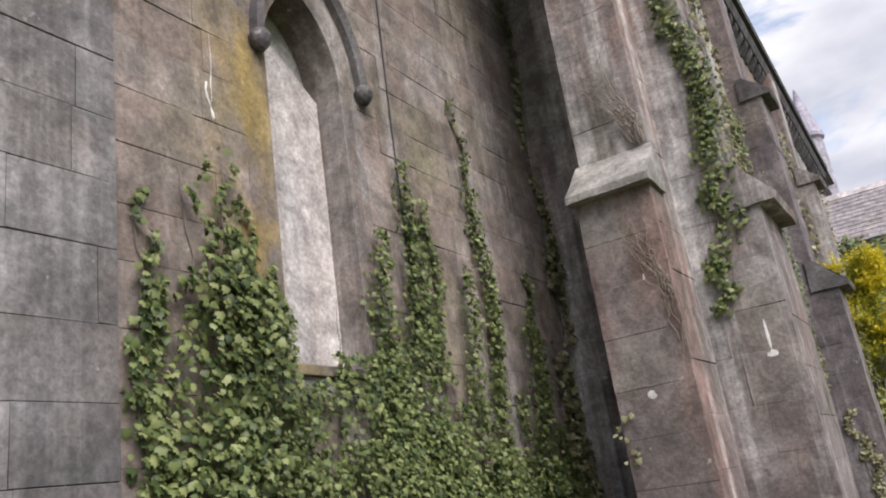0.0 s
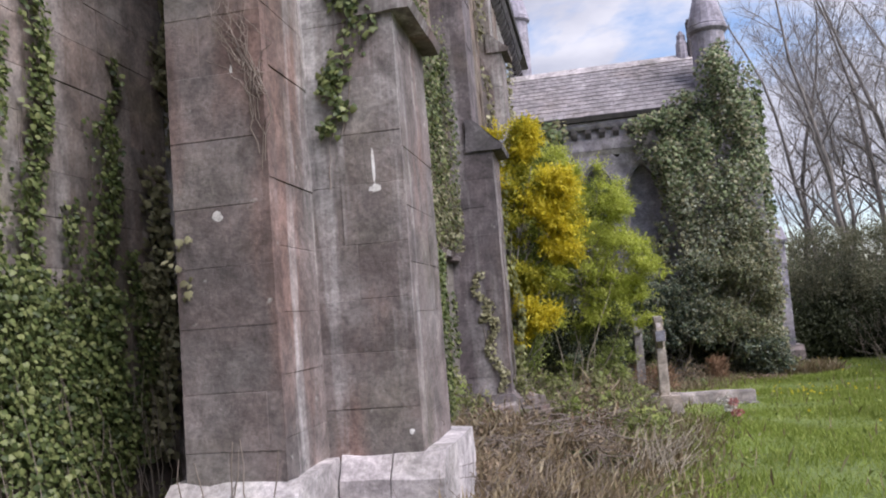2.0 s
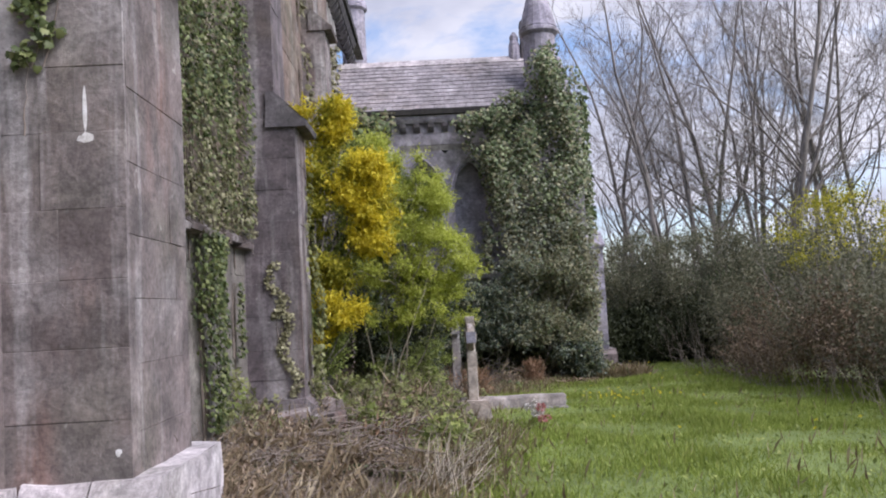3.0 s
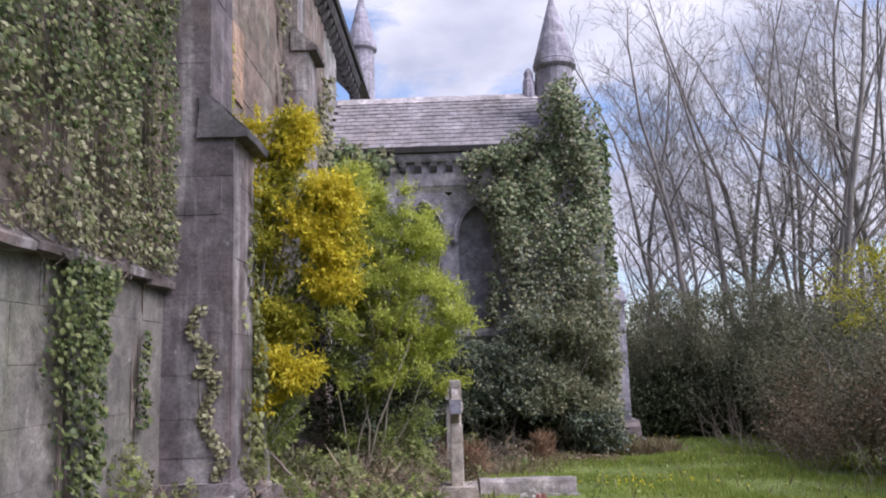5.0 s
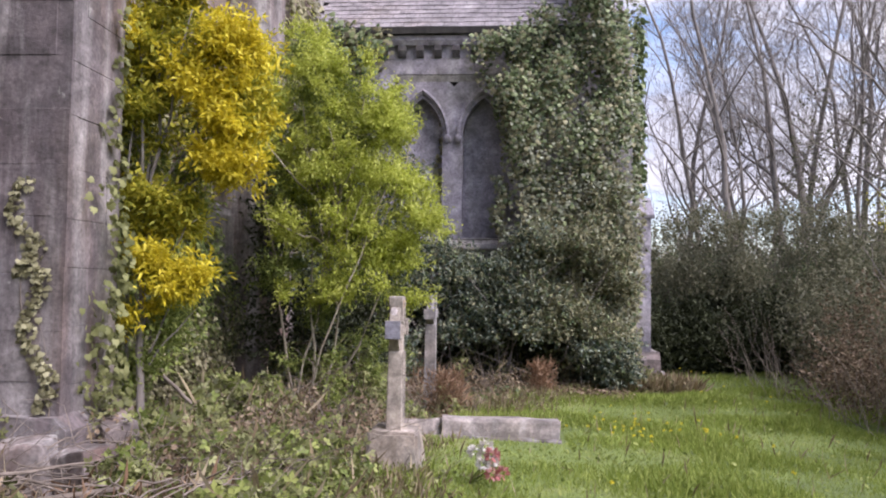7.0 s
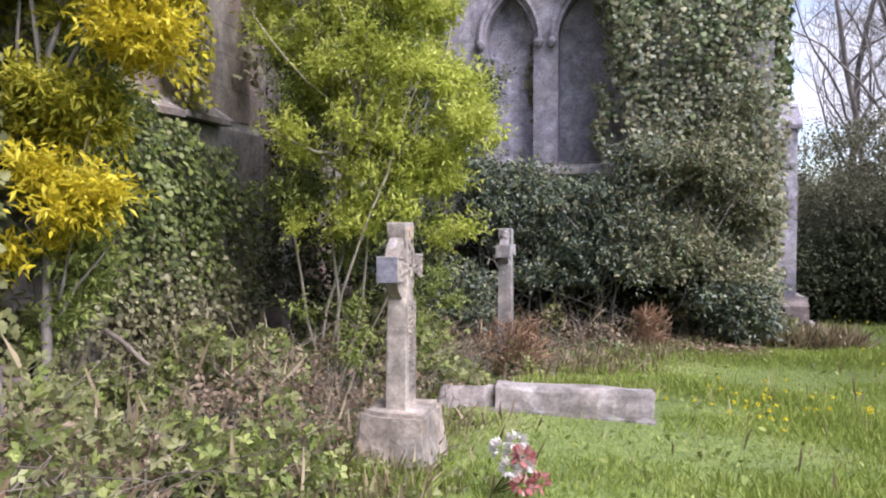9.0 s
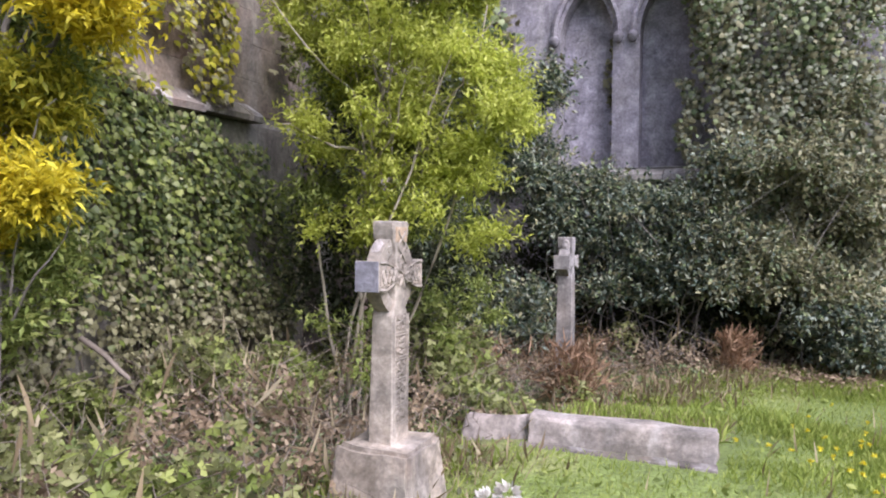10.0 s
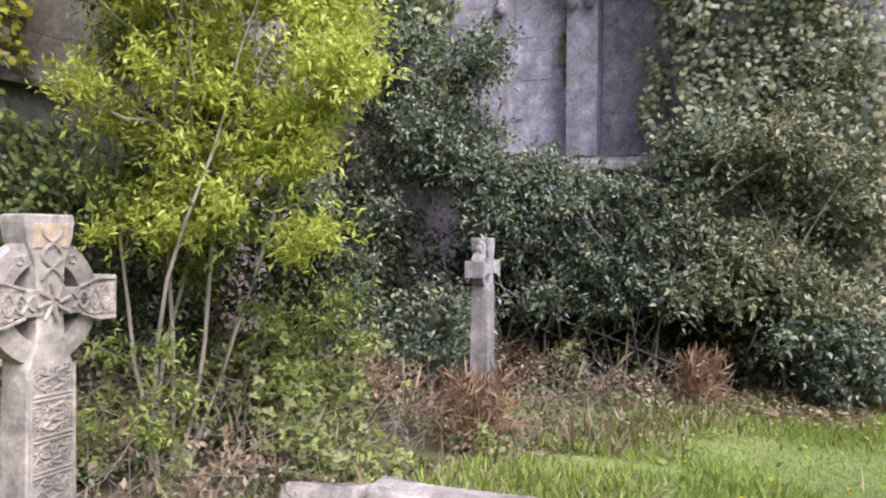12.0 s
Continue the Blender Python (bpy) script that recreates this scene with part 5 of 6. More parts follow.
MIXED = tufts([(-1.15, -0.5, 12.15, 12.7, 2.2, 3.4, 24, 0.10, 0.21, 50), (-0.95, -0.3, 12.15, 12.6, 1.55, 1.9, 13, 0.09, 0.19, 46), (-0.4, 0.15, 12.3, 12.7, 2.1, 3.3, 10, 0.10, 0.2, 44), (-0.9, -0.4, 12.3, 12.6, 3.2, 3.9, 8, 0.1, 0.2, 44), (-0.8, -0.3, 12.2, 12.5, 0.95, 1.3, 5, 0.08, 0.15, 30)])
leaves("golden_leaves", SLIM_LEAF, *sprays(GOLD, 0.066, 12, 0.22, 0.5), YELLOW, gold, "golden yellow leaves")
leaves("green_leaves", SLIM_LEAF, *sprays(MIXED, 0.064, 12, 0.22, 0.5), YELLOW_GREEN, gold, "yellow-green leaves")
# darker green inner leaves: the crown's own shade put into colour
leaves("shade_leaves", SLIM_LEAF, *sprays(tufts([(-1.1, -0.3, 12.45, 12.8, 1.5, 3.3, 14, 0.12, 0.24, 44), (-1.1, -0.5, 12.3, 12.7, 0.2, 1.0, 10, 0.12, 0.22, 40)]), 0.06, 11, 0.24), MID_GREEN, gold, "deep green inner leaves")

lime = thing("green_shrub", (-0.1, 14.95, -0.5), "bushy young tree in fresh lime-green leaf", "shrub")
stems = [bend((-0.1 + rng.uniform(-0.14, 0.14), 15.0 + rng.uniform(-0.1, 0.1), -0.5), (dx, dy, h), 0.016, 0.006, 10, 0.05) for dx, dy, h in ((-0.55, 15.1, 2.9), (-0.25, 14.95, 3.5), (0.5, 14.9, 3.2), (0.85, 14.7, 2.3), (0.2, 15.2, 3.3), (1.0, 15.0, 2.7))]
stems += [bend((0.05 + 0.3 * rng.random(), 14.85, 0.9 + rng.random()), (0.2 + rng.uniform(-0.8, 0.9), 14.7 + rng.uniform(-0.3, 0.3), 1.7 + rng.uniform(0, 1.2)), 0.016, 0.004, 7, 0.04) for k in range(16)]
for st in stems:
    tubes("stem", [st], PALE_TWIG if st[1][0] < 0.018 else BARK, lime, "slender pale grey stem", sides=6)
LIMES = tufts([(-0.75, 0.3, 14.5, 15.3, 2.4, 3.8, 34, 0.09, 0.2, 34), (0.1, 1.05, 14.5, 15.3, 2.3, 3.4, 34, 0.09, 0.2, 34), (0.4, 1.3, 14.45, 15.2, 1.6, 2.5, 28, 0.09, 0.19, 34), (-0.7, 0.6, 14.5, 15.1, 1.5, 2.5, 26, 0.09, 0.19, 32), (0.2, 1.1, 14.45, 15.0, 0.95, 1.6, 14, 0.08, 0.18, 30), (-0.45, 0.3, 14.6, 15.0, 0.9, 1.5, 8, 0.08, 0.16, 26), (0.95, 1.5, 14.5, 15.0, 1.45, 2.0, 6, 0.07, 0.14, 22), (-1.0, -0.55, 14.7, 15.3, 2.8, 4.0, 9, 0.08, 0.16, 24), (0.45, 0.95, 14.6, 15.1, 3.2, 3.8, 6, 0.07, 0.15, 22), (-0.35, 0.1, 14.6, 15.2, 3.6, 4.1, 6, 0.07, 0.15, 22), (0.8, 1.3, 14.4, 14.9, 0.8, 1.15, 4, 0.07, 0.13, 20)])
# bright outer and darker inner leaf colours put sun and shade into the crown
leaves("sunny_leaves", SLIM_LEAF, *sprays(LIMES, 0.056, 13, 0.24, 0.5), LIME, lime, "fresh lime-green leaves")
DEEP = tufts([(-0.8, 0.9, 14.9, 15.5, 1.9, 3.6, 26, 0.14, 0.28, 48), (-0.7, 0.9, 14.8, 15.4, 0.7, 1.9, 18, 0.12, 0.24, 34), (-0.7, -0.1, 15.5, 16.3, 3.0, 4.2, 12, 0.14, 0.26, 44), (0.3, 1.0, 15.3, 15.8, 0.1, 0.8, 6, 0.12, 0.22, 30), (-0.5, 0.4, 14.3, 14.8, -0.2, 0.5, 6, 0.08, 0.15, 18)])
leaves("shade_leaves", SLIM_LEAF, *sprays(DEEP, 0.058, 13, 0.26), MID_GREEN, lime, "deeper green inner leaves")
# near-black leaves fill the gap behind, shade painted by colour
leaves("hollow_shade_leaves", OVAL_LEAF, *sprays([(-0.6, 15.6, 0.8, 0.55, 0.4, 0.8, 190), (0.2, 15.9, 0.7, 0.6, 0.4, 0.7, 190), (-0.8, 16.1, 1.9, 0.4, 0.3, 0.9, 150)], 0.07, 12, 0.3), HOLLOW_SHADE, lime, "dark shaded leaves low down")

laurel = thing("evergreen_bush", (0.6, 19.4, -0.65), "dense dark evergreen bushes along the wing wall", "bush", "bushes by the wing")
OUTER = tufts([(-0.9, 0.6, 18.5, 19.6, 1.3, 3.4, 26, 0.18, 0.36, 62), (0.2, 1.4, 18.9, 20.1, 0.7, 1.75, 22, 0.18, 0.34, 58), (1.2, 2.6, 18.9, 20.1, 0.6, 1.7, 26, 0.18, 0.34, 58), (2.4, 3.6, 18.8, 20.0, 0.5, 2.3, 30, 0.18, 0.36, 60), (3.4, 4.1, 19.2, 20.1, -0.3, 2.8, 24, 0.16, 0.32, 56), (0.6, 3.2, 18.7, 19.3, 0.25, 0.75, 16, 0.14, 0.28, 44), (3.1, 4.2, 18.9, 19.6, -0.4, 0.5, 14, 0.14, 0.26, 50), (-0.2, 0.7, 17.6, 18.6, -0.3, 0.5, 12, 0.14, 0.26, 44), (-0.9, 0.0, 17.0, 18.2, 0.2, 1.5, 14, 0.15, 0.3, 48)])
P, T, N, S = sprays(OUTER, 0.07, 16, 0.38, 0.12)
k = np.clip(rng.random(len(P)) + 0.42 * np.clip((P[:, 0] - 2.0) / 1.2, 0, 1) * (P[:, 2] > 0.3), 0, 0.999)
for a, b, m, nm in ((0, 0.46, LAUREL, "blue_green_leaves"), (0.46, 0.72, IVY_SHEEN, "grey_leaves"), (0.72, 0.88, IVY_DARK, "dark_leaves"), (0.88, 1, IVY_DRY, "dull_leaves")):
    q = (k >= a) & (k < b)
    leaves(nm, SLIM_LEAF if m is IVY_SHEEN else OVAL_LEAF, P[q], T[q], N[q], S[q], m, laurel)
# near-black leaves against the wall, painting shade under the outer sprays
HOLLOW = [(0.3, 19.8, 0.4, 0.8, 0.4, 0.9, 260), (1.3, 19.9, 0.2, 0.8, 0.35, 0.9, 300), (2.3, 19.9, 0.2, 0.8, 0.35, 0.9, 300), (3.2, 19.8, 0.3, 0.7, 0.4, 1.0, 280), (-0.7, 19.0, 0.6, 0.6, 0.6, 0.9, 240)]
leaves("hollow_shade_leaves", OVAL_LEAF, *sprays(HOLLOW, 0.08, 14, 0.36, 0.1), HOLLOW_SHADE, laurel, "dark leaves in the hollow")
tubes("stem_tangle", [bend((rng.uniform(-0.5, 4), 19.4, -0.7), (rng.uniform(-0.5, 4), 19.0 + rng.uniform(-0.3, 0.5), rng.uniform(0.6, 2.2)), 0.014, 0.003, 8, 0.05) for k in range(26)], BARK, laurel, "bare stems", "stuff")
litter = thing("leaf_litter", (2.0, 19.2, -0.6), "dark red-brown fallen leaves under the bushes", "leaf litter", "", "stuff")
lx, ly = rng.uniform(0.4, 4.0, 5200), rng.uniform(18.2, 20.2, 5200)
ok = ly > 18.2 + 0.25 * np.sin(3 * lx) + 0.2 * rng.random(5200)
lx, ly = lx[ok], ly[ok]
leaves("leaves", OVAL_LEAF, np.stack([lx, ly, ground_z(lx, ly) + 0.01 + 0.10 * rng.random(len(lx))], 1), rng.normal(0, 1, (len(lx), 3)) * np.array([1, 1, 0.3]), rng.normal(0, 0.35, (len(lx), 3)) + np.array([0, -0.2, 1.0]), 0.065 * rng.uniform(0.6, 1.2, len(lx)), BROWN_LEAF, litter)

# ---- undergrowth at the foot of the walls ----
def edge_x(y):
    return np.interp(y, [4, 6.5, 8.3, 10.5, 12.3, 13.8, 15.4, 16.5, 18.6, 20], [-0.9, 0.1, 0.7, 1.05, 1.2, 0.95, 1.35, 1.85, 2.7, 4.2])


def foot_x(y):
    return np.where(y < 7.3, np.where(y < 5.5, -3.0, -0.7), -1.45)


def mound(x, y):
    h = 0.42 + 0.32 * np.sin(2.3 * x + 1.7 * y) * np.sin(1.3 * y + 0.6) + 0.16 * np.sin(5.1 * x - 3.3 * y) + 0.1 * np.sin(9 * y + 4 * x)
    return np.clip(edge_x(y) - x, 0, 1) ** 0.6 * np.clip(h, 0.1, 0.9) * np.interp(y, [6, 9, 10.5, 16], [0.55, 0.8, 1.15, 1.2]) * (1 - 0.75 * np.exp(-((x - 1.1) ** 2 + (y - 17.5) ** 2) / 0.8))


def brush(k, y0, y1, lift=1.0):
    y = rng.uniform(y0, y1, k)
    s = rng.random(k) ** 0.8
    x = edge_x(y) + 0.15 - s * (edge_x(y) + 0.15 - foot_x(y))
    keep = np.array([noise.noise(Vector((a * 1.5, b * 1.5, 3.0))) for a, b in zip(x, y)]) > -0.30 + 0.3 * rng.random(k)
    keep[0] = True
    x, y, k = x[keep], y[keep], int(keep.sum())
    h = mound(x, y) * lift
    z = ground_z(x, y) + h * (0.25 + 0.75 * rng.random(k) ** 0.6)
    return np.stack([x, y, z], 1)


def scatter(name, shape, p, size, mat, parent, rise=0.4, spread=0.8):
    k = len(p)
    tip = rng.normal(0, spread, (k, 3)) + np.array([0, 0, rise])
    face = rng.normal(0, 0.5, (k, 3)) + np.array([0.3, -0.5, 0.8])
    return leaves(name, shape, p, tip, face, size * rng.uniform(0.5, 1.3, k), mat, parent)


bramble = thing("bramble_thicket", (0, 13, -0.3), "low tangle of brambles with green and withered leaves", "brambles", "", "stuff")
def zoned(p, level, above=True, scale=0.8):
    """Keeps the points on one side of a slow change over the ground, so that leaf kinds grow in patches."""
    v = np.array([noise.noise(Vector((a * scale, b * scale, 7.0))) + 0.45 * noise.noise(Vector((a * 3.1, b * 3.1, 1.0))) for a, b, c in p])
    return p[(v > level) if above else (v <= level)]


scatter("green_leaves", THREE_LEAF, zoned(brush(34000, 9.3, 19.4), 0.02), 0.046, BRAMBLE, bramble, 0.2, 0.55)
scatter("fresh_leaves", THREE_LEAF, zoned(brush(22000, 9.8, 18.5), 0.16), 0.05, MID_GREEN, bramble, 0.2, 0.55)
scatter("withered_leaves", OVAL_LEAF, zoned(brush(42000, 5.8, 19.6, 0.8), 0.10, False), 0.05, BROWN_LEAF, bramble, 0.2, 0.8)
scatter("low_leaves", OVAL_LEAF, brush(15000, 9.3, 19.4, 0.35), 0.05, IVY_DARK, bramble, 0.2, 0.7)
lines = []
for k in range(1700):
    p = brush(1, 5.6, 19.4, 0.9)[0]
    q = p + np.array([rng.normal(0, 0.35), rng.normal(0, 0.35), rng.uniform(-0.05, 0.35)])
    lines.append(bend(p - np.array([0, 0, 0.15]), q, 0.004, 0.0014, 6, 0.05))
tubes("canes", lines, VINE, bramble, "dry arching canes")
dead = thing("dead_grass", (0, 9, -0.2), "matted dead grass and dry stalks by the wall", "dead grass", "", "stuff")
p = brush(7000, 5.6, 10.2, 0.6)
scatter("stalks", BLADE, p, 0.22, STRAW, dead, 0.5, 0.85)
p = brush(1100, 10, 19.5, 0.9)
scatter("stalks", BLADE, p, 0.22, STRAW, dead, 0.9, 0.5)
lines = [bend((0.55 + rng.uniform(-0.3, 0.3), 8.6 + rng.uniform(-0.5, 0.5), -0.3), (0.85 + rng.uniform(-0.3, 0.35), 8.9 + rng.uniform(-0.5, 0.5), 0.05 + rng.uniform(-0.15, 0.15)), 0.005, 0.002, 6, 0.02) for k in range(60)]
tubes("long_stalks", lines, PALE_TWIG, dead)
low = thing("foot_weeds", (-2.5, 4.5, 0.1), "weeds and dry stems at the foot of the ivy wall", "weeds", "", "stuff")
y = rng.uniform(2.0, 7.2, 1500)
x = -3.05 + rng.random(1500) ** 1.5 * np.where(y < 5.4, 1.6, 0.5)
scatter("leaves", OVAL_LEAF, np.stack([x, y, ground_z(x, y) + 0.05 + 0.35 * rng.random(1500)], 1), 0.06, BRAMBLE, low)
lines = []
for k in range(110):
    yy = rng.uniform(2.3, 7.0)
    lines.append(bend((-3.0 + rng.uniform(0, 0.2), yy, 0.0), (-3.06 + rng.uniform(0, 0.12), yy + rng.uniform(-0.15, 0.15), rng.uniform(0.6, 1.3)), 0.004, 0.002, 7, 0.02))
tubes("dry_stems", lines, VINE, low)
for at, h, wd in (((1.33, 16.5), 0.5, 0.15), ((2.65, 18.63), 0.45, 0.1), ((0.04, 17.14), 0.4, 0.3), ((0.4, 19.0), 0.5, 0.4), ((0.1, 10.6), 0.3, 0.25)):
    br = thing("dead_bracken", (*at, -0.55), "clump of rust-brown dead bracken", "bracken", "dead bracken clumps")
    k = int(1500 * h)
    p = np.stack([at[0] + rng.normal(0, wd, k) * 0.9, at[1] + rng.normal(0, wd, k) * 0.9, np.zeros(k)], 1)
    p[:, 2] = ground_z(p[:, 0], p[:, 1]) + h * rng.random(k)
    scatter("fronds", THIN_BLADE, p, 0.16, RUST_FERN, br, 0.6, 0.8)
log = thing("fallen_branch", (-0.6, 10.6, 0.0), "bleached fallen branches lying in the brambles", "branch")
for st in [bend((-1.0, 9.6, 0.16), (0.35, 10.9, 0.02), 0.028, 0.012, 9, 0.03), bend((-0.55, 10.0, 0.15), (-0.2, 10.9, 0.1), 0.014, 0.006, 7, 0.03), bend((-1.2, 10.6, 0.1), (-0.1, 10.3, 0.12), 0.016, 0.006, 7, 0.03), bend((-0.9, 13.05, 0.35), (-0.7, 13.25, 0.08), 0.02, 0.016, 5, 0.01)]:
    tubes("limb", [st], VINE, log, sides=6)

lines = []
for k in range(170):
    p = np.array([rng.uniform(-1.3, 0.5), rng.uniform(9.0, 11.3), rng.uniform(-0.1, 0.12)])
    w = rng.uniform(0, 2 * math.pi)
    lines.append(bend(p, p + np.array([0.55 * math.cos(w), 0.55 * math.sin(w), rng.uniform(-0.08, 0.16)]), 0.007, 0.002, 6, 0.04))
tubes("dead_twig_tangle", lines, VINE, bramble, "dead interlaced twigs", "stuff")
for x, y, z, sx, sy, turn_ in ((-0.95, 11.12, 0.12, 0.26, 0.16, 10), (-0.55, 11.2, 0.08, 0.2, 0.15, -25), (-0.62, 11.75, 0.16, 0.14, 0.2, 40), (-1.25, 11.0, 0.05, 0.22, 0.2, 60)):
    fs = thing("fallen_stone", (x, y, z), "loose pale flat stone lying by the buttress foot", "stone", "fallen stones")
    bm = roughen(boxed(-sx * 0.8, sx * 0.8, -sy * 0.8, sy * 0.8, -0.35, 0.03, soft=0.02), 0.03, 5, 2)
    bmesh.ops.transform(bm, matrix=pose(x, y, z, 4, -5, turn_), verts=bm.verts)
    part("slab", bm, STONE_B, fs)

for x, y, z, sx, sy, turn_ in ((-0.63, 15.9, 0.02, 0.09, 0.05, 20), (-0.36, 15.95, -0.02, 0.12, 0.05, -15)):
    fs = thing("fallen_stone", (x, y, z), "small whitish broken headstone among the brambles", "stone", "fallen stones")
    bm = roughen(boxed(-sx, sx, -sy, sy, -0.7, 0.09, soft=0.02), 0.03, 6, 2)
    bmesh.ops.transform(bm, matrix=pose(x, y, z, -8, 4, turn_), verts=bm.verts)
    part("slab", bm, LICHEN, fs)

# flowers left on the grass
bunch = thing("flower_bunch", (1.97, 12.61, -0.42), "faded bunch of red and white flowers on the grass", "flowers")
for nm, m, c, k in (("red_flower", PETAL_RED, (2.0, 12.6, -0.27), 4), ("white_flower", PETAL_WHITE, (1.92, 12.63, -0.18), 4)):
    for j in range(k):
        o = np.array(c) + rng.normal(0, 0.05, 3)
        n_ = 46
        d = unit(rng.normal(0, 1, (n_, 3)))
        leaves(nm, OVAL_LEAF, o + d * 0.025, d, np.roll(d, 1, axis=1), np.full(n_, 0.048), m, bunch, kind="")
tubes("stalks", [bend((1.8, 12.7, -0.4), (1.97 + rng.normal(0, 0.05), 12.6, -0.24), 0.005, 0.004, 4, 0.01) for k in range(6)], MID_GREEN, bunch)

# ---- lawn ----
lawn = thing("lawn_grass", (3, 12, -0.4), "lush uneven spring grass with yellow flowers", "grass", "", "stuff")
def lawn_points(k, x0, x1, y0, y1):
    x, y = rng.uniform(x0, x1, k), rng.uniform(y0, y1, k)
    q = (x > edge_x(y) - 0.25 + rng.normal(0, 0.15, k)) & ((x - 3.9) ** 2 / 36 < 2) & ~((np.abs(x - 1.85) < 0.88) & (np.abs(y - 15.4) < 1.32))
    return np.stack([x[q], y[q], ground_z(x[q], y[q]) - 0.01], 1)


p = np.concatenate([lawn_points(60000, -0.8, 7, 3.5, 12), lawn_points(120000, 0, 8, 11, 20), lawn_points(20000, 3, 10, 19, 27)])
tall = 0.6 + 0.9 * np.array([noise.noise(Vector((a * 0.9, b * 0.9, 0))) for a, b, _ in p[:, :3]])
k = len(p)
leaves("blades", BLADE, p, rng.normal(0, 0.42, (k, 3)) + np.array([0, 0, 1.0]), rng.normal(0, 1, (k, 3)), np.clip(tall, 0.35, 1.4) * 0.125 * rng.uniform(0.6, 1.3, k), GRASS, lawn)
k = 9000      # taller mixed growth where the brambles give way to turf
y = rng.uniform(6, 19.8, k)
x = edge_x(y) + rng.normal(0.05, 0.28, k)
ok = ~((np.abs(x - 1.8) < 0.95) & (np.abs(y - 15.5) < 1.2))
x, y = x[ok], y[ok]
p = np.stack([x, y, ground_z(x, y) - 0.01], 1)
half = rng.random(len(p)) < 0.5
scatter("edge_blades", THIN_BLADE, p[half], 0.13, GRASS, lawn, 0.8, 0.6)
scatter("edge_straw", THIN_BLADE, p[~half], 0.17, STRAW, lawn, 0.9, 0.6)
scatter("edge_leaves", OVAL_LEAF, p[::2] + np.array([0, 0, 0.06]) * rng.random((len(p[::2]), 1)) * 2, 0.05, BRAMBLE, lawn, 0.3, 0.8)
p = lawn_points(900, -0.2, 7, 5, 20)
scatter("dry_blades", BLADE, p, 0.17, STRAW, lawn, 1.2, 0.4)
p = lawn_points(2600, 0.5, 6, 6, 20)
scatter("broad_weeds", OVAL_LEAF, p + np.array([0, 0, 0.05]), 0.06, MID_GREEN, lawn, 0.3, 0.9)
for k in range(60):
    x, y = (3.6 + rng.normal(0, 0.5), 15 + rng.normal(0, 0.8)) if k < 36 else (rng.uniform(2.5, 6), rng.uniform(9, 24))
    n_ = 14
    d = unit(rng.normal(0, 1, (n_, 3)) + np.array([0, 0, 0.8]))
    o = np.array([x, y, float(ground_z(x, y)) + 0.11 + 0.05 * rng.random()])
    leaves("yellow_flowers", OVAL_LEAF, np.repeat(o[None], n_, 0), d, np.roll(d, 1, axis=1), np.full(n_, 0.024), PETAL_YELLOW, lawn)

# longer tufts against the gravestones
tx = np.concatenate([rng.uniform(1.25, 2.8, 520), 1.17 + rng.uniform(-0.42, 0.42, 380)])
ty = np.concatenate([rng.uniform(14.08, 14.56, 520), 13.1 - 0.28 - rng.random(380) * 0.2])
tn = len(tx)
leaves("tufts", BLADE, np.stack([tx, ty, ground_z(tx, ty) - 0.01], 1), rng.normal(0, 0.4, (tn, 3)) + np.array([0, 0, 1.0]), rng.normal(0, 1, (tn, 3)), 0.065 * rng.uniform(0.5, 1.3, tn), GRASS, lawn)

# ---- hedge and thicket on the open side, bare wood beyond ----
thicket = thing("thicket", (7.5, 15, -0.5), "overgrown hedge of brown briars and dull green leaves", "hedge", "", "stuff")
def blobs(k, x0, x1, y0, y1, h0, h1, rx, tw):
    out = []
    for j in range(k):
        x, y = rng.uniform(x0, x1), rng.uniform(y0, y1)
        h = rng.uniform(h0, h1)
        out.append((x, y, -0.6 + h * rng.uniform(0.35, 0.85), rx * rng.uniform(0.7, 1.3), rx * rng.uniform(0.7, 1.3), h * 0.45, tw))
    return out


for nm, cl, mat_, lf in (("briar_leaves", blobs(40, 6.9, 8.6, 7, 21, 0.9, 1.8, 0.6, 80), BROWN_LEAF, 0.065),
                         ("dull_leaves", blobs(50, 7.3, 9.6, 8, 22, 1.4, 2.6, 0.7, 110), HEDGE, 0.075),
                         ("dark_leaves", blobs(30, 5.0, 10.5, 24.2, 26.0, 1.6, 2.6, 0.8, 150), IVY_DARK, 0.08),
                         # near-black clumps that paint the shade at the thicket's foot
                         ("hollow_shade_leaves", blobs(40, 4.9, 9.2, 22.5, 23.6, 0.6, 1.7, 0.6, 230), HOLLOW_SHADE, 0.085),
                         ("overhang_leaves", tufts([(4.9, 10.0, 22.6, 24.4, 0.8, 2.9, 70, 0.25, 0.6, 70)]), HEDGE, 0.065),
                         ("grey_leaves", blobs(50, 5.2, 17, 24.4, 29, 1.7, 3.3, 0.9, 140) + blobs(14, 9.0, 17, 25, 30, 3.2, 5.0, 0.9, 60) + blobs(16, 8.5, 15, 26, 31, 4.5, 7.5, 0.8, 55), HEDGE, 0.09),
                         ("end_leaves", blobs(26, 8.5, 12, 18, 25, 1.8, 3.2, 1.0, 120), HEDGE, 0.10)):
    leaves(nm, OVAL_LEAF, *sprays(cl, lf, 9, 0.4, 0.2), mat_, thicket)
lines = []
for k in range(260):
    x, y = rng.uniform(6.3, 8.4), rng.uniform(7, 22)
    p = np.array([x, y, float(ground_z(x, y)) - 0.05])
    q = p + np.array([rng.normal(-0.15, 0.35), rng.normal(0, 0.4), rng.uniform(0.5, 1.6)])
    lines.append(bend(p, q, 0.0055, 0.002, 7, 0.08))
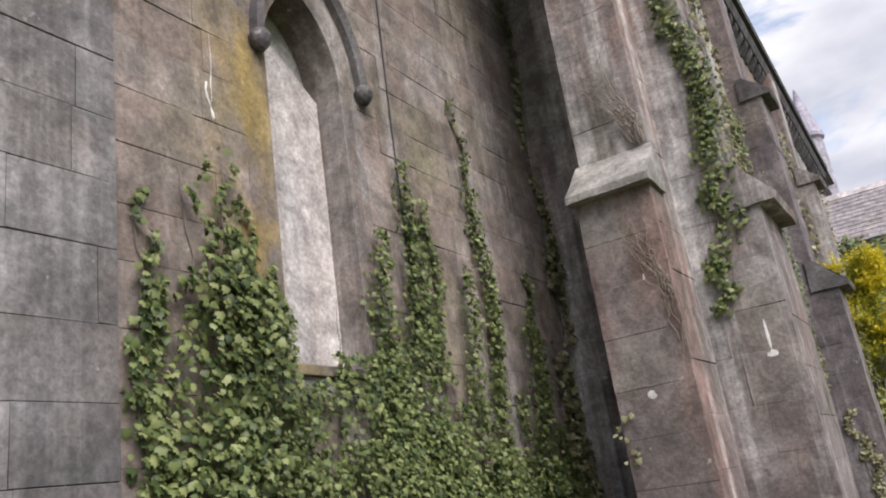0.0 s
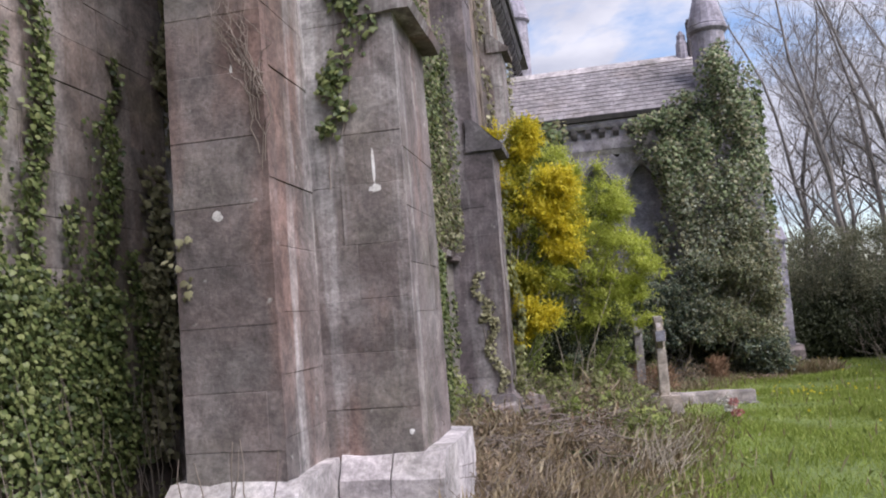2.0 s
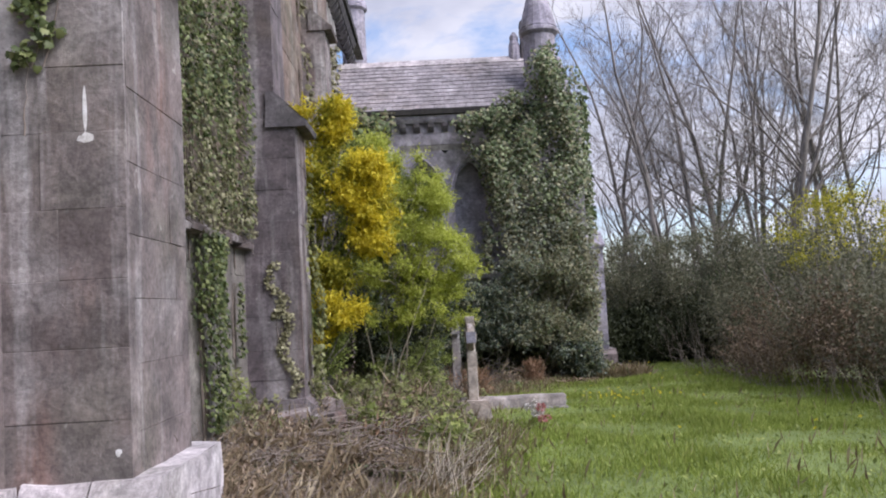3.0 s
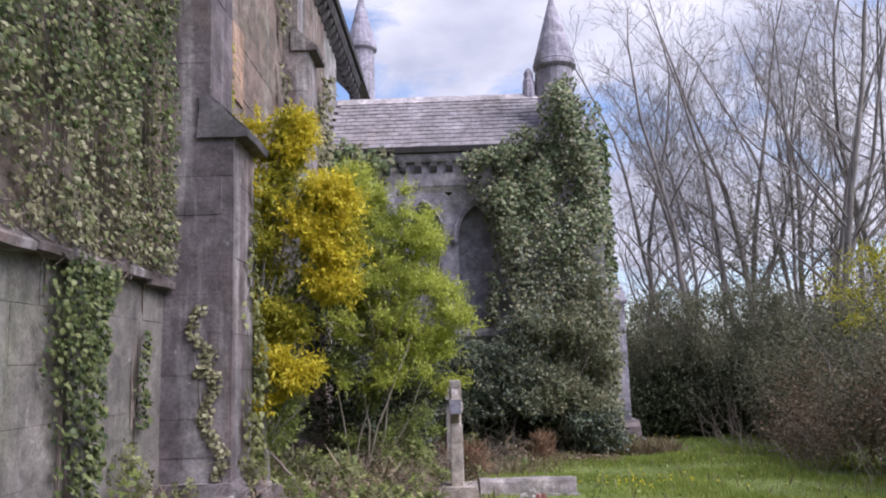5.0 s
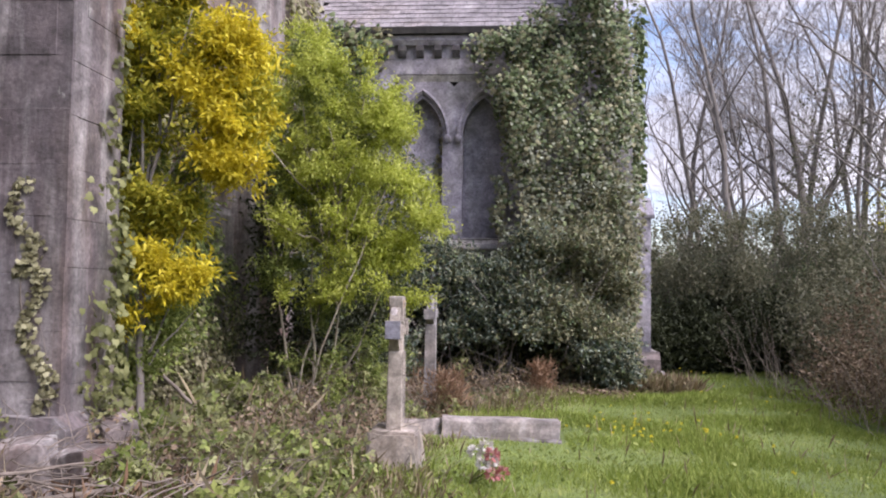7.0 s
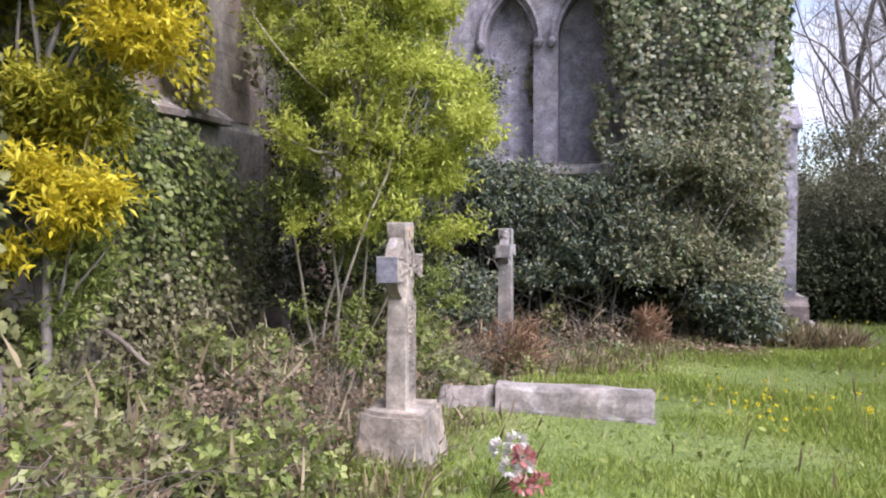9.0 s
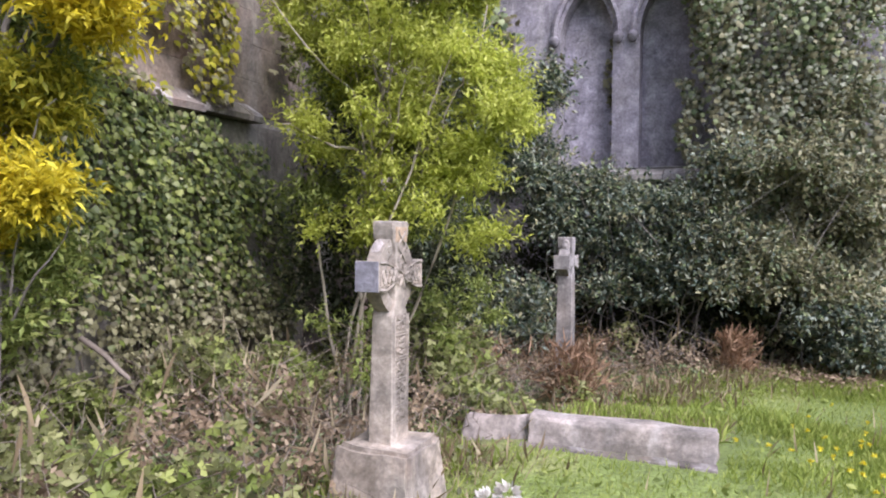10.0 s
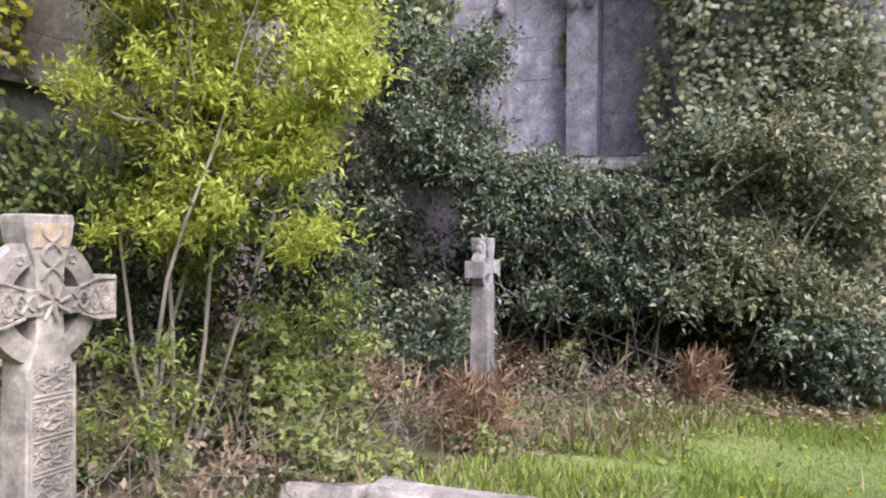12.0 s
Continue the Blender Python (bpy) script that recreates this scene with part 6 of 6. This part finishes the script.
for k in range(240):
    x, y = rng.uniform(5.2, 13), rng.uniform(23.4, 27)
    p = np.array([x, y, float(ground_z(x, y)) - 0.05])
    lines.append(bend(p, p + np.array([rng.normal(0, 0.5), rng.normal(0, 0.4), rng.uniform(2.0, 4.6)]), 0.011, 0.003, 8, 0.12))
tubes("briar_canes", lines, VINE, thicket, "reddish dry canes")
lines = []
for k in range(160):
    x, y = rng.uniform(6.2, 7.2), rng.uniform(8, 20)
    p = np.array([x, y, float(ground_z(x, y)) - 0.05])
    lines.append(bend(p, p + np.array([rng.normal(-0.1, 0.15), rng.normal(0, 0.15), rng.uniform(0.3, 0.8)]), 0.006, 0.002, 6, 0.03))
tubes("pale_stalks", lines, PALE_TWIG, thicket)
spring = thing("budding_bush", (8.4, 18, -0.5), "bush breaking into yellow-green leaf above the hedge", "bush")
leaves("leaves", OVAL_LEAF, *sprays(tufts([(7.7, 9.8, 16.2, 19.2, 1.6, 3.0, 34, 0.2, 0.42, 26)]), 0.06, 9, 0.35), YELLOW_GREEN, spring)
tubes("stem_mass", [bend((8.6 + rng.normal(0, 0.4), 17.8 + rng.normal(0, 0.6), -0.6), (8.8 + rng.normal(0, 0.7), 17.8 + rng.normal(0, 0.9), rng.uniform(1.8, 3.0)), 0.025, 0.006, 8, 0.08) for k in range(16)], BARK, spring, kind="stuff")


def limb_lines(p, d, length, r, depth, out, rr):
    """A limb with smaller ones forking off along its outer part."""
    m = 8 if depth > 1 else 5
    pts = [np.array(p, float)]
    d = np.array(d, float)
    for i in range(m - 1):
        d = unit(d + rr.normal(0, 0.17, 3) + np.array([0, 0, 0.04]))
        pts.append(pts[-1] + d * length / (m - 1))
    out.append((np.array(pts), np.linspace(r, r * 0.35, m)))
    if depth == 0:
        return
    for k in range((0, 4, 4, 5)[depth]):
        s = rr.uniform(0.25, 1.0)
        i = min(m - 1, int(s * m))
        side = unit(np.cross(d, rr.normal(0, 1, 3)))
        limb_lines(pts[i], unit(d * 0.8 + side * rr.uniform(0.5, 0.9) + np.array([0, 0, 0.12])), length * rr.uniform(0.34, 0.6), r * (1 - 0.6 * s) * 0.55, depth - 1, out, rr)


def bare_tree(seed, height, label):
    """A leader that keeps its line to the top, spreading limbs from a third of its height, fine twigs."""
    rr = np.random.default_rng(seed)
    t = thing("bare_tree", (0, 0, 0), label, "tree", "bare trees of the wood")
    out = []
    for s in range(1 + seed % 2):
        lean = np.array([rr.normal(0, 0.10) + 0.12 * s, rr.normal(0, 0.10), 1.0])
        m, d = 12, unit(lean)
        pts = [np.array([0.25 * s, 0.1 * s, -0.4])]
        for i in range(m - 1):
            d = unit(d + rr.normal(0, 0.085, 3) + np.array([0, 0, 0.04]))
            pts.append(pts[-1] + d * height / (m - 1))
        r0 = height * 0.0088 * (1 - 0.25 * s)
        out.append((np.array(pts), np.linspace(r0, r0 * 0.14, m)))
        for k in range(13):
            f = 0.22 + 0.74 * (k + rr.random()) / 13
            i = min(m - 2, int(f * (m - 1)))
            a = rr.uniform(0, 2 * math.pi)
            away = np.array([math.cos(a), math.sin(a), rr.uniform(0.8, 1.7)])
            limb_lines(pts[i] + (pts[i + 1] - pts[i]) * (f * (m - 1) - i), unit(away), height * (0.36 - 0.24 * f) * rr.uniform(0.7, 1.25), r0 * (1 - 0.8 * f) * 0.45, 3 if f < 0.75 else 2, out, rr)
    tubes("trunk", [l for l in out if l[1][0] > height * 0.0022], BARK, t, sides=6)
    tubes("twig_mass", [(p, np.maximum(r, 0.0042)) for p, r in out if r[0] <= height * 0.0022], BARK, t, "fine leafless twigs", "stuff", 3)
    return t


spots = [(6.9, 31.5, 1), (7.7, 29.0, 3), (10.2, 28.5, 2), (9.0, 27.0, 1), (11.2, 31, 4), (12.6, 28, 3), (13.5, 33, 0), (10.4, 34.5, 3), (11.4, 25.9, 4), (14.2, 26.2, 1), (14.5, 29.5, 1), (16.5, 31, 2), (18.5, 28, 0), (15.8, 37, 4), (21.5, 31, 1), (17.4, 24.5, 4), (16.0, 20.5, 0), (22.0, 26.0, 3), (17.5, 17, 2)]
kinds = [bare_tree(11, 15.5, "tall leafless tree with grey forking limbs"), bare_tree(22, 13.5, "slender leafless tree with upright twigs"), bare_tree(33, 16.0, "tall bare many-stemmed tree"), bare_tree(45, 13.0, "leaning bare tree with fine twigs"), bare_tree(57, 14.5, "bare branching tree, ivy-free trunk")]
used = set()
for x, y, k in spots:
    m = pose(x, y, float(ground_z(x, y)), 0, 0, rng.uniform(0, 360))
    if k not in used:
        used.add(k)
        kinds[k].matrix_basis = m
    else:
        copy_thing(kinds[k], m)
lines = []
for k in range(60):
    y = rng.uniform(38, 60)
    x = rng.uniform(1.8 + (y - 4.4) * 0.215, 30)
    h = rng.uniform(5, 9.5)
    lines.append(bend((x, y, -1.2), (x + rng.normal(0, 0.9), y, h), 0.04, 0.01, 7, 0.12))
    for j in range(5):
        z = rng.uniform(0.3, 0.85) * h
        lines.append(bend((x, y, z), (x + rng.normal(0, 1.0), y + rng.normal(0, 0.5), z + rng.uniform(0.8, 2.2)), 0.016, 0.004, 5, 0.08))
wood = thing("far_wood", (15, 45, -1), "distant grey leafless wood", "woodland", "", "stuff")
tubes("far_stems", lines, BARK, wood, sides=3, kind="stuff")
leaves("far_undergrowth", OVAL_LEAF, *sprays(blobs(80, 8, 30, 30, 48, 1.8, 3.4, 1.6, 60), 0.3, 9, 0.7, 0.2), HEDGE, wood)
leaves("far_side_hedge", OVAL_LEAF, *sprays(blobs(60, 10, 20, -6, 20, 2.0, 4.0, 1.5, 60), 0.25, 9, 0.6, 0.2), HEDGE, wood)
leaves("far_behind", OVAL_LEAF, *sprays(blobs(40, -4, 16, -16, -10, 2.0, 4.5, 1.8, 50), 0.3, 9, 0.7, 0.2), HEDGE, wood)

# thin cable down the bay wall
cable = thing("wall_cable", (XA, 4.7, 2.5), "thin dark cable running down the wall", "cable")
tubes("wire", [(np.array([(XA + 0.012, 4.78, 6.5), (XA + 0.012, 4.75, 5.4), (XA + 0.012, 4.72, 4.4), (XA + 0.012, 4.7, 2.6)]), np.full(4, 0.008))], IRON, cable)

lime_run = thing("lime_run", (XA, 2.8, 3.2), "white lime drips run down the stone joints", "stain", "", "structure")
for y, z0, z1, r in ((2.88, 3.9, 4.6, 0.004), (2.83, 3.78, 4.02, 0.014), (2.08, 2.4, 2.76, 0.004), (1.98, 1.75, 2.4, 0.0045), (2.05, 2.1, 2.4, 0.004), (2.15, 2.5, 2.74, 0.003), (1.68, 2.78, 3.07, 0.006), (1.68, 2.1, 2.4, 0.005), (2.04, 3.68, 3.98, 0.005), (1.86, 2.1, 2.42, 0.003)):
    p, rad = bend((XA + 0.004, y, z1), (XA + 0.004, y + rng.uniform(-0.04, 0.04), z0), r * 0.6, r, 12, 0.006)
    p[:, 0] = XA + 0.003
    tubes("drip", [(p, rad * rng.uniform(0.2, 1.2, len(rad)))], LICHEN, lime_run)

weeds = thing("plinth_weeds", (4.6, 19.8, -0.6), "bramble leaves and grass round the corner plinth", "weeds", "", "stuff")
wx, wy = rng.uniform(4.0, 5.3, 900), rng.uniform(19.5, 20.1, 900)
scatter("leaves", OVAL_LEAF, np.stack([wx, wy, ground_z(wx, wy) + 0.45 * rng.random(900) * np.clip(5.3 - wx, 0.2, 1)], 1), 0.08, BRAMBLE, weeds)
scatter("blades", BLADE, np.stack([wx, wy - 0.1, ground_z(wx, wy)], 1), 0.3, STRAW, weeds, 1.0, 0.5)

# ---- stones of the larger wall faces ----
for y0, y1 in ((7.27, 11.4), (12.1, 16.4)):
    clad(wall_b, (XB + 0.03, y0, -0.5), (0, 1, 0), (1, 0, 0), y1 - y0, -0.5, 2.0, PLASTER, 0.36, 0.75)
clad(wall_a, (XA, 2.2, 0), (0, 1, 0), (1, 0, 0), 5.2, 0.0, 6.7, STONE_A, 0.31, 0.58, holes=[(0.93, 2.11, 2.37, 5.47)], gap=0.0022)
clad(wall_a, (XA + 0.03, 0.2, 0), (0, 1, 0), (1, 0, 0), 2.0, 0.0, 6.7, PIER, 0.36, 0.62, name="pier_stone", gap=0.004)
clad(wall_r, (-3.11, 7.4, 0), (1, 0, 0), (0, -1, 0), 1.03, 0.0, 7.0, STONE_B, 0.31, 0.5)
for y0, y1 in ((7.27, 11.4), (12.1, 16.4), (17.1, 20.5)):
    clad(wall_b, (XB, y0, 2.1), (0, 1, 0), (1, 0, 0), y1 - y0, 2.1 if y0 < 17 else 0.0, 8.7 if y0 > 12 else 6.5, RUBBLE, 0.34, 0.62, lean=0.2)
clad(wall_b, (XB + 0.025, 13.55, 4.6), (0, 1, 0), (1, 0, 0), 0.5, 4.6, 5.6, ORANGE, 0.3, 0.3)
clad(wing, (-1.48, YT, -0.7), (1, 0, 0), (0, -1, 0), 5.81, -0.7, 5.5, STONE_T, 0.30, 0.62, holes=[(SX0 + 1.48, SX1 + 1.48, 1.98, 4.85), (1.3, 4.05, 1.70, 2.04)])
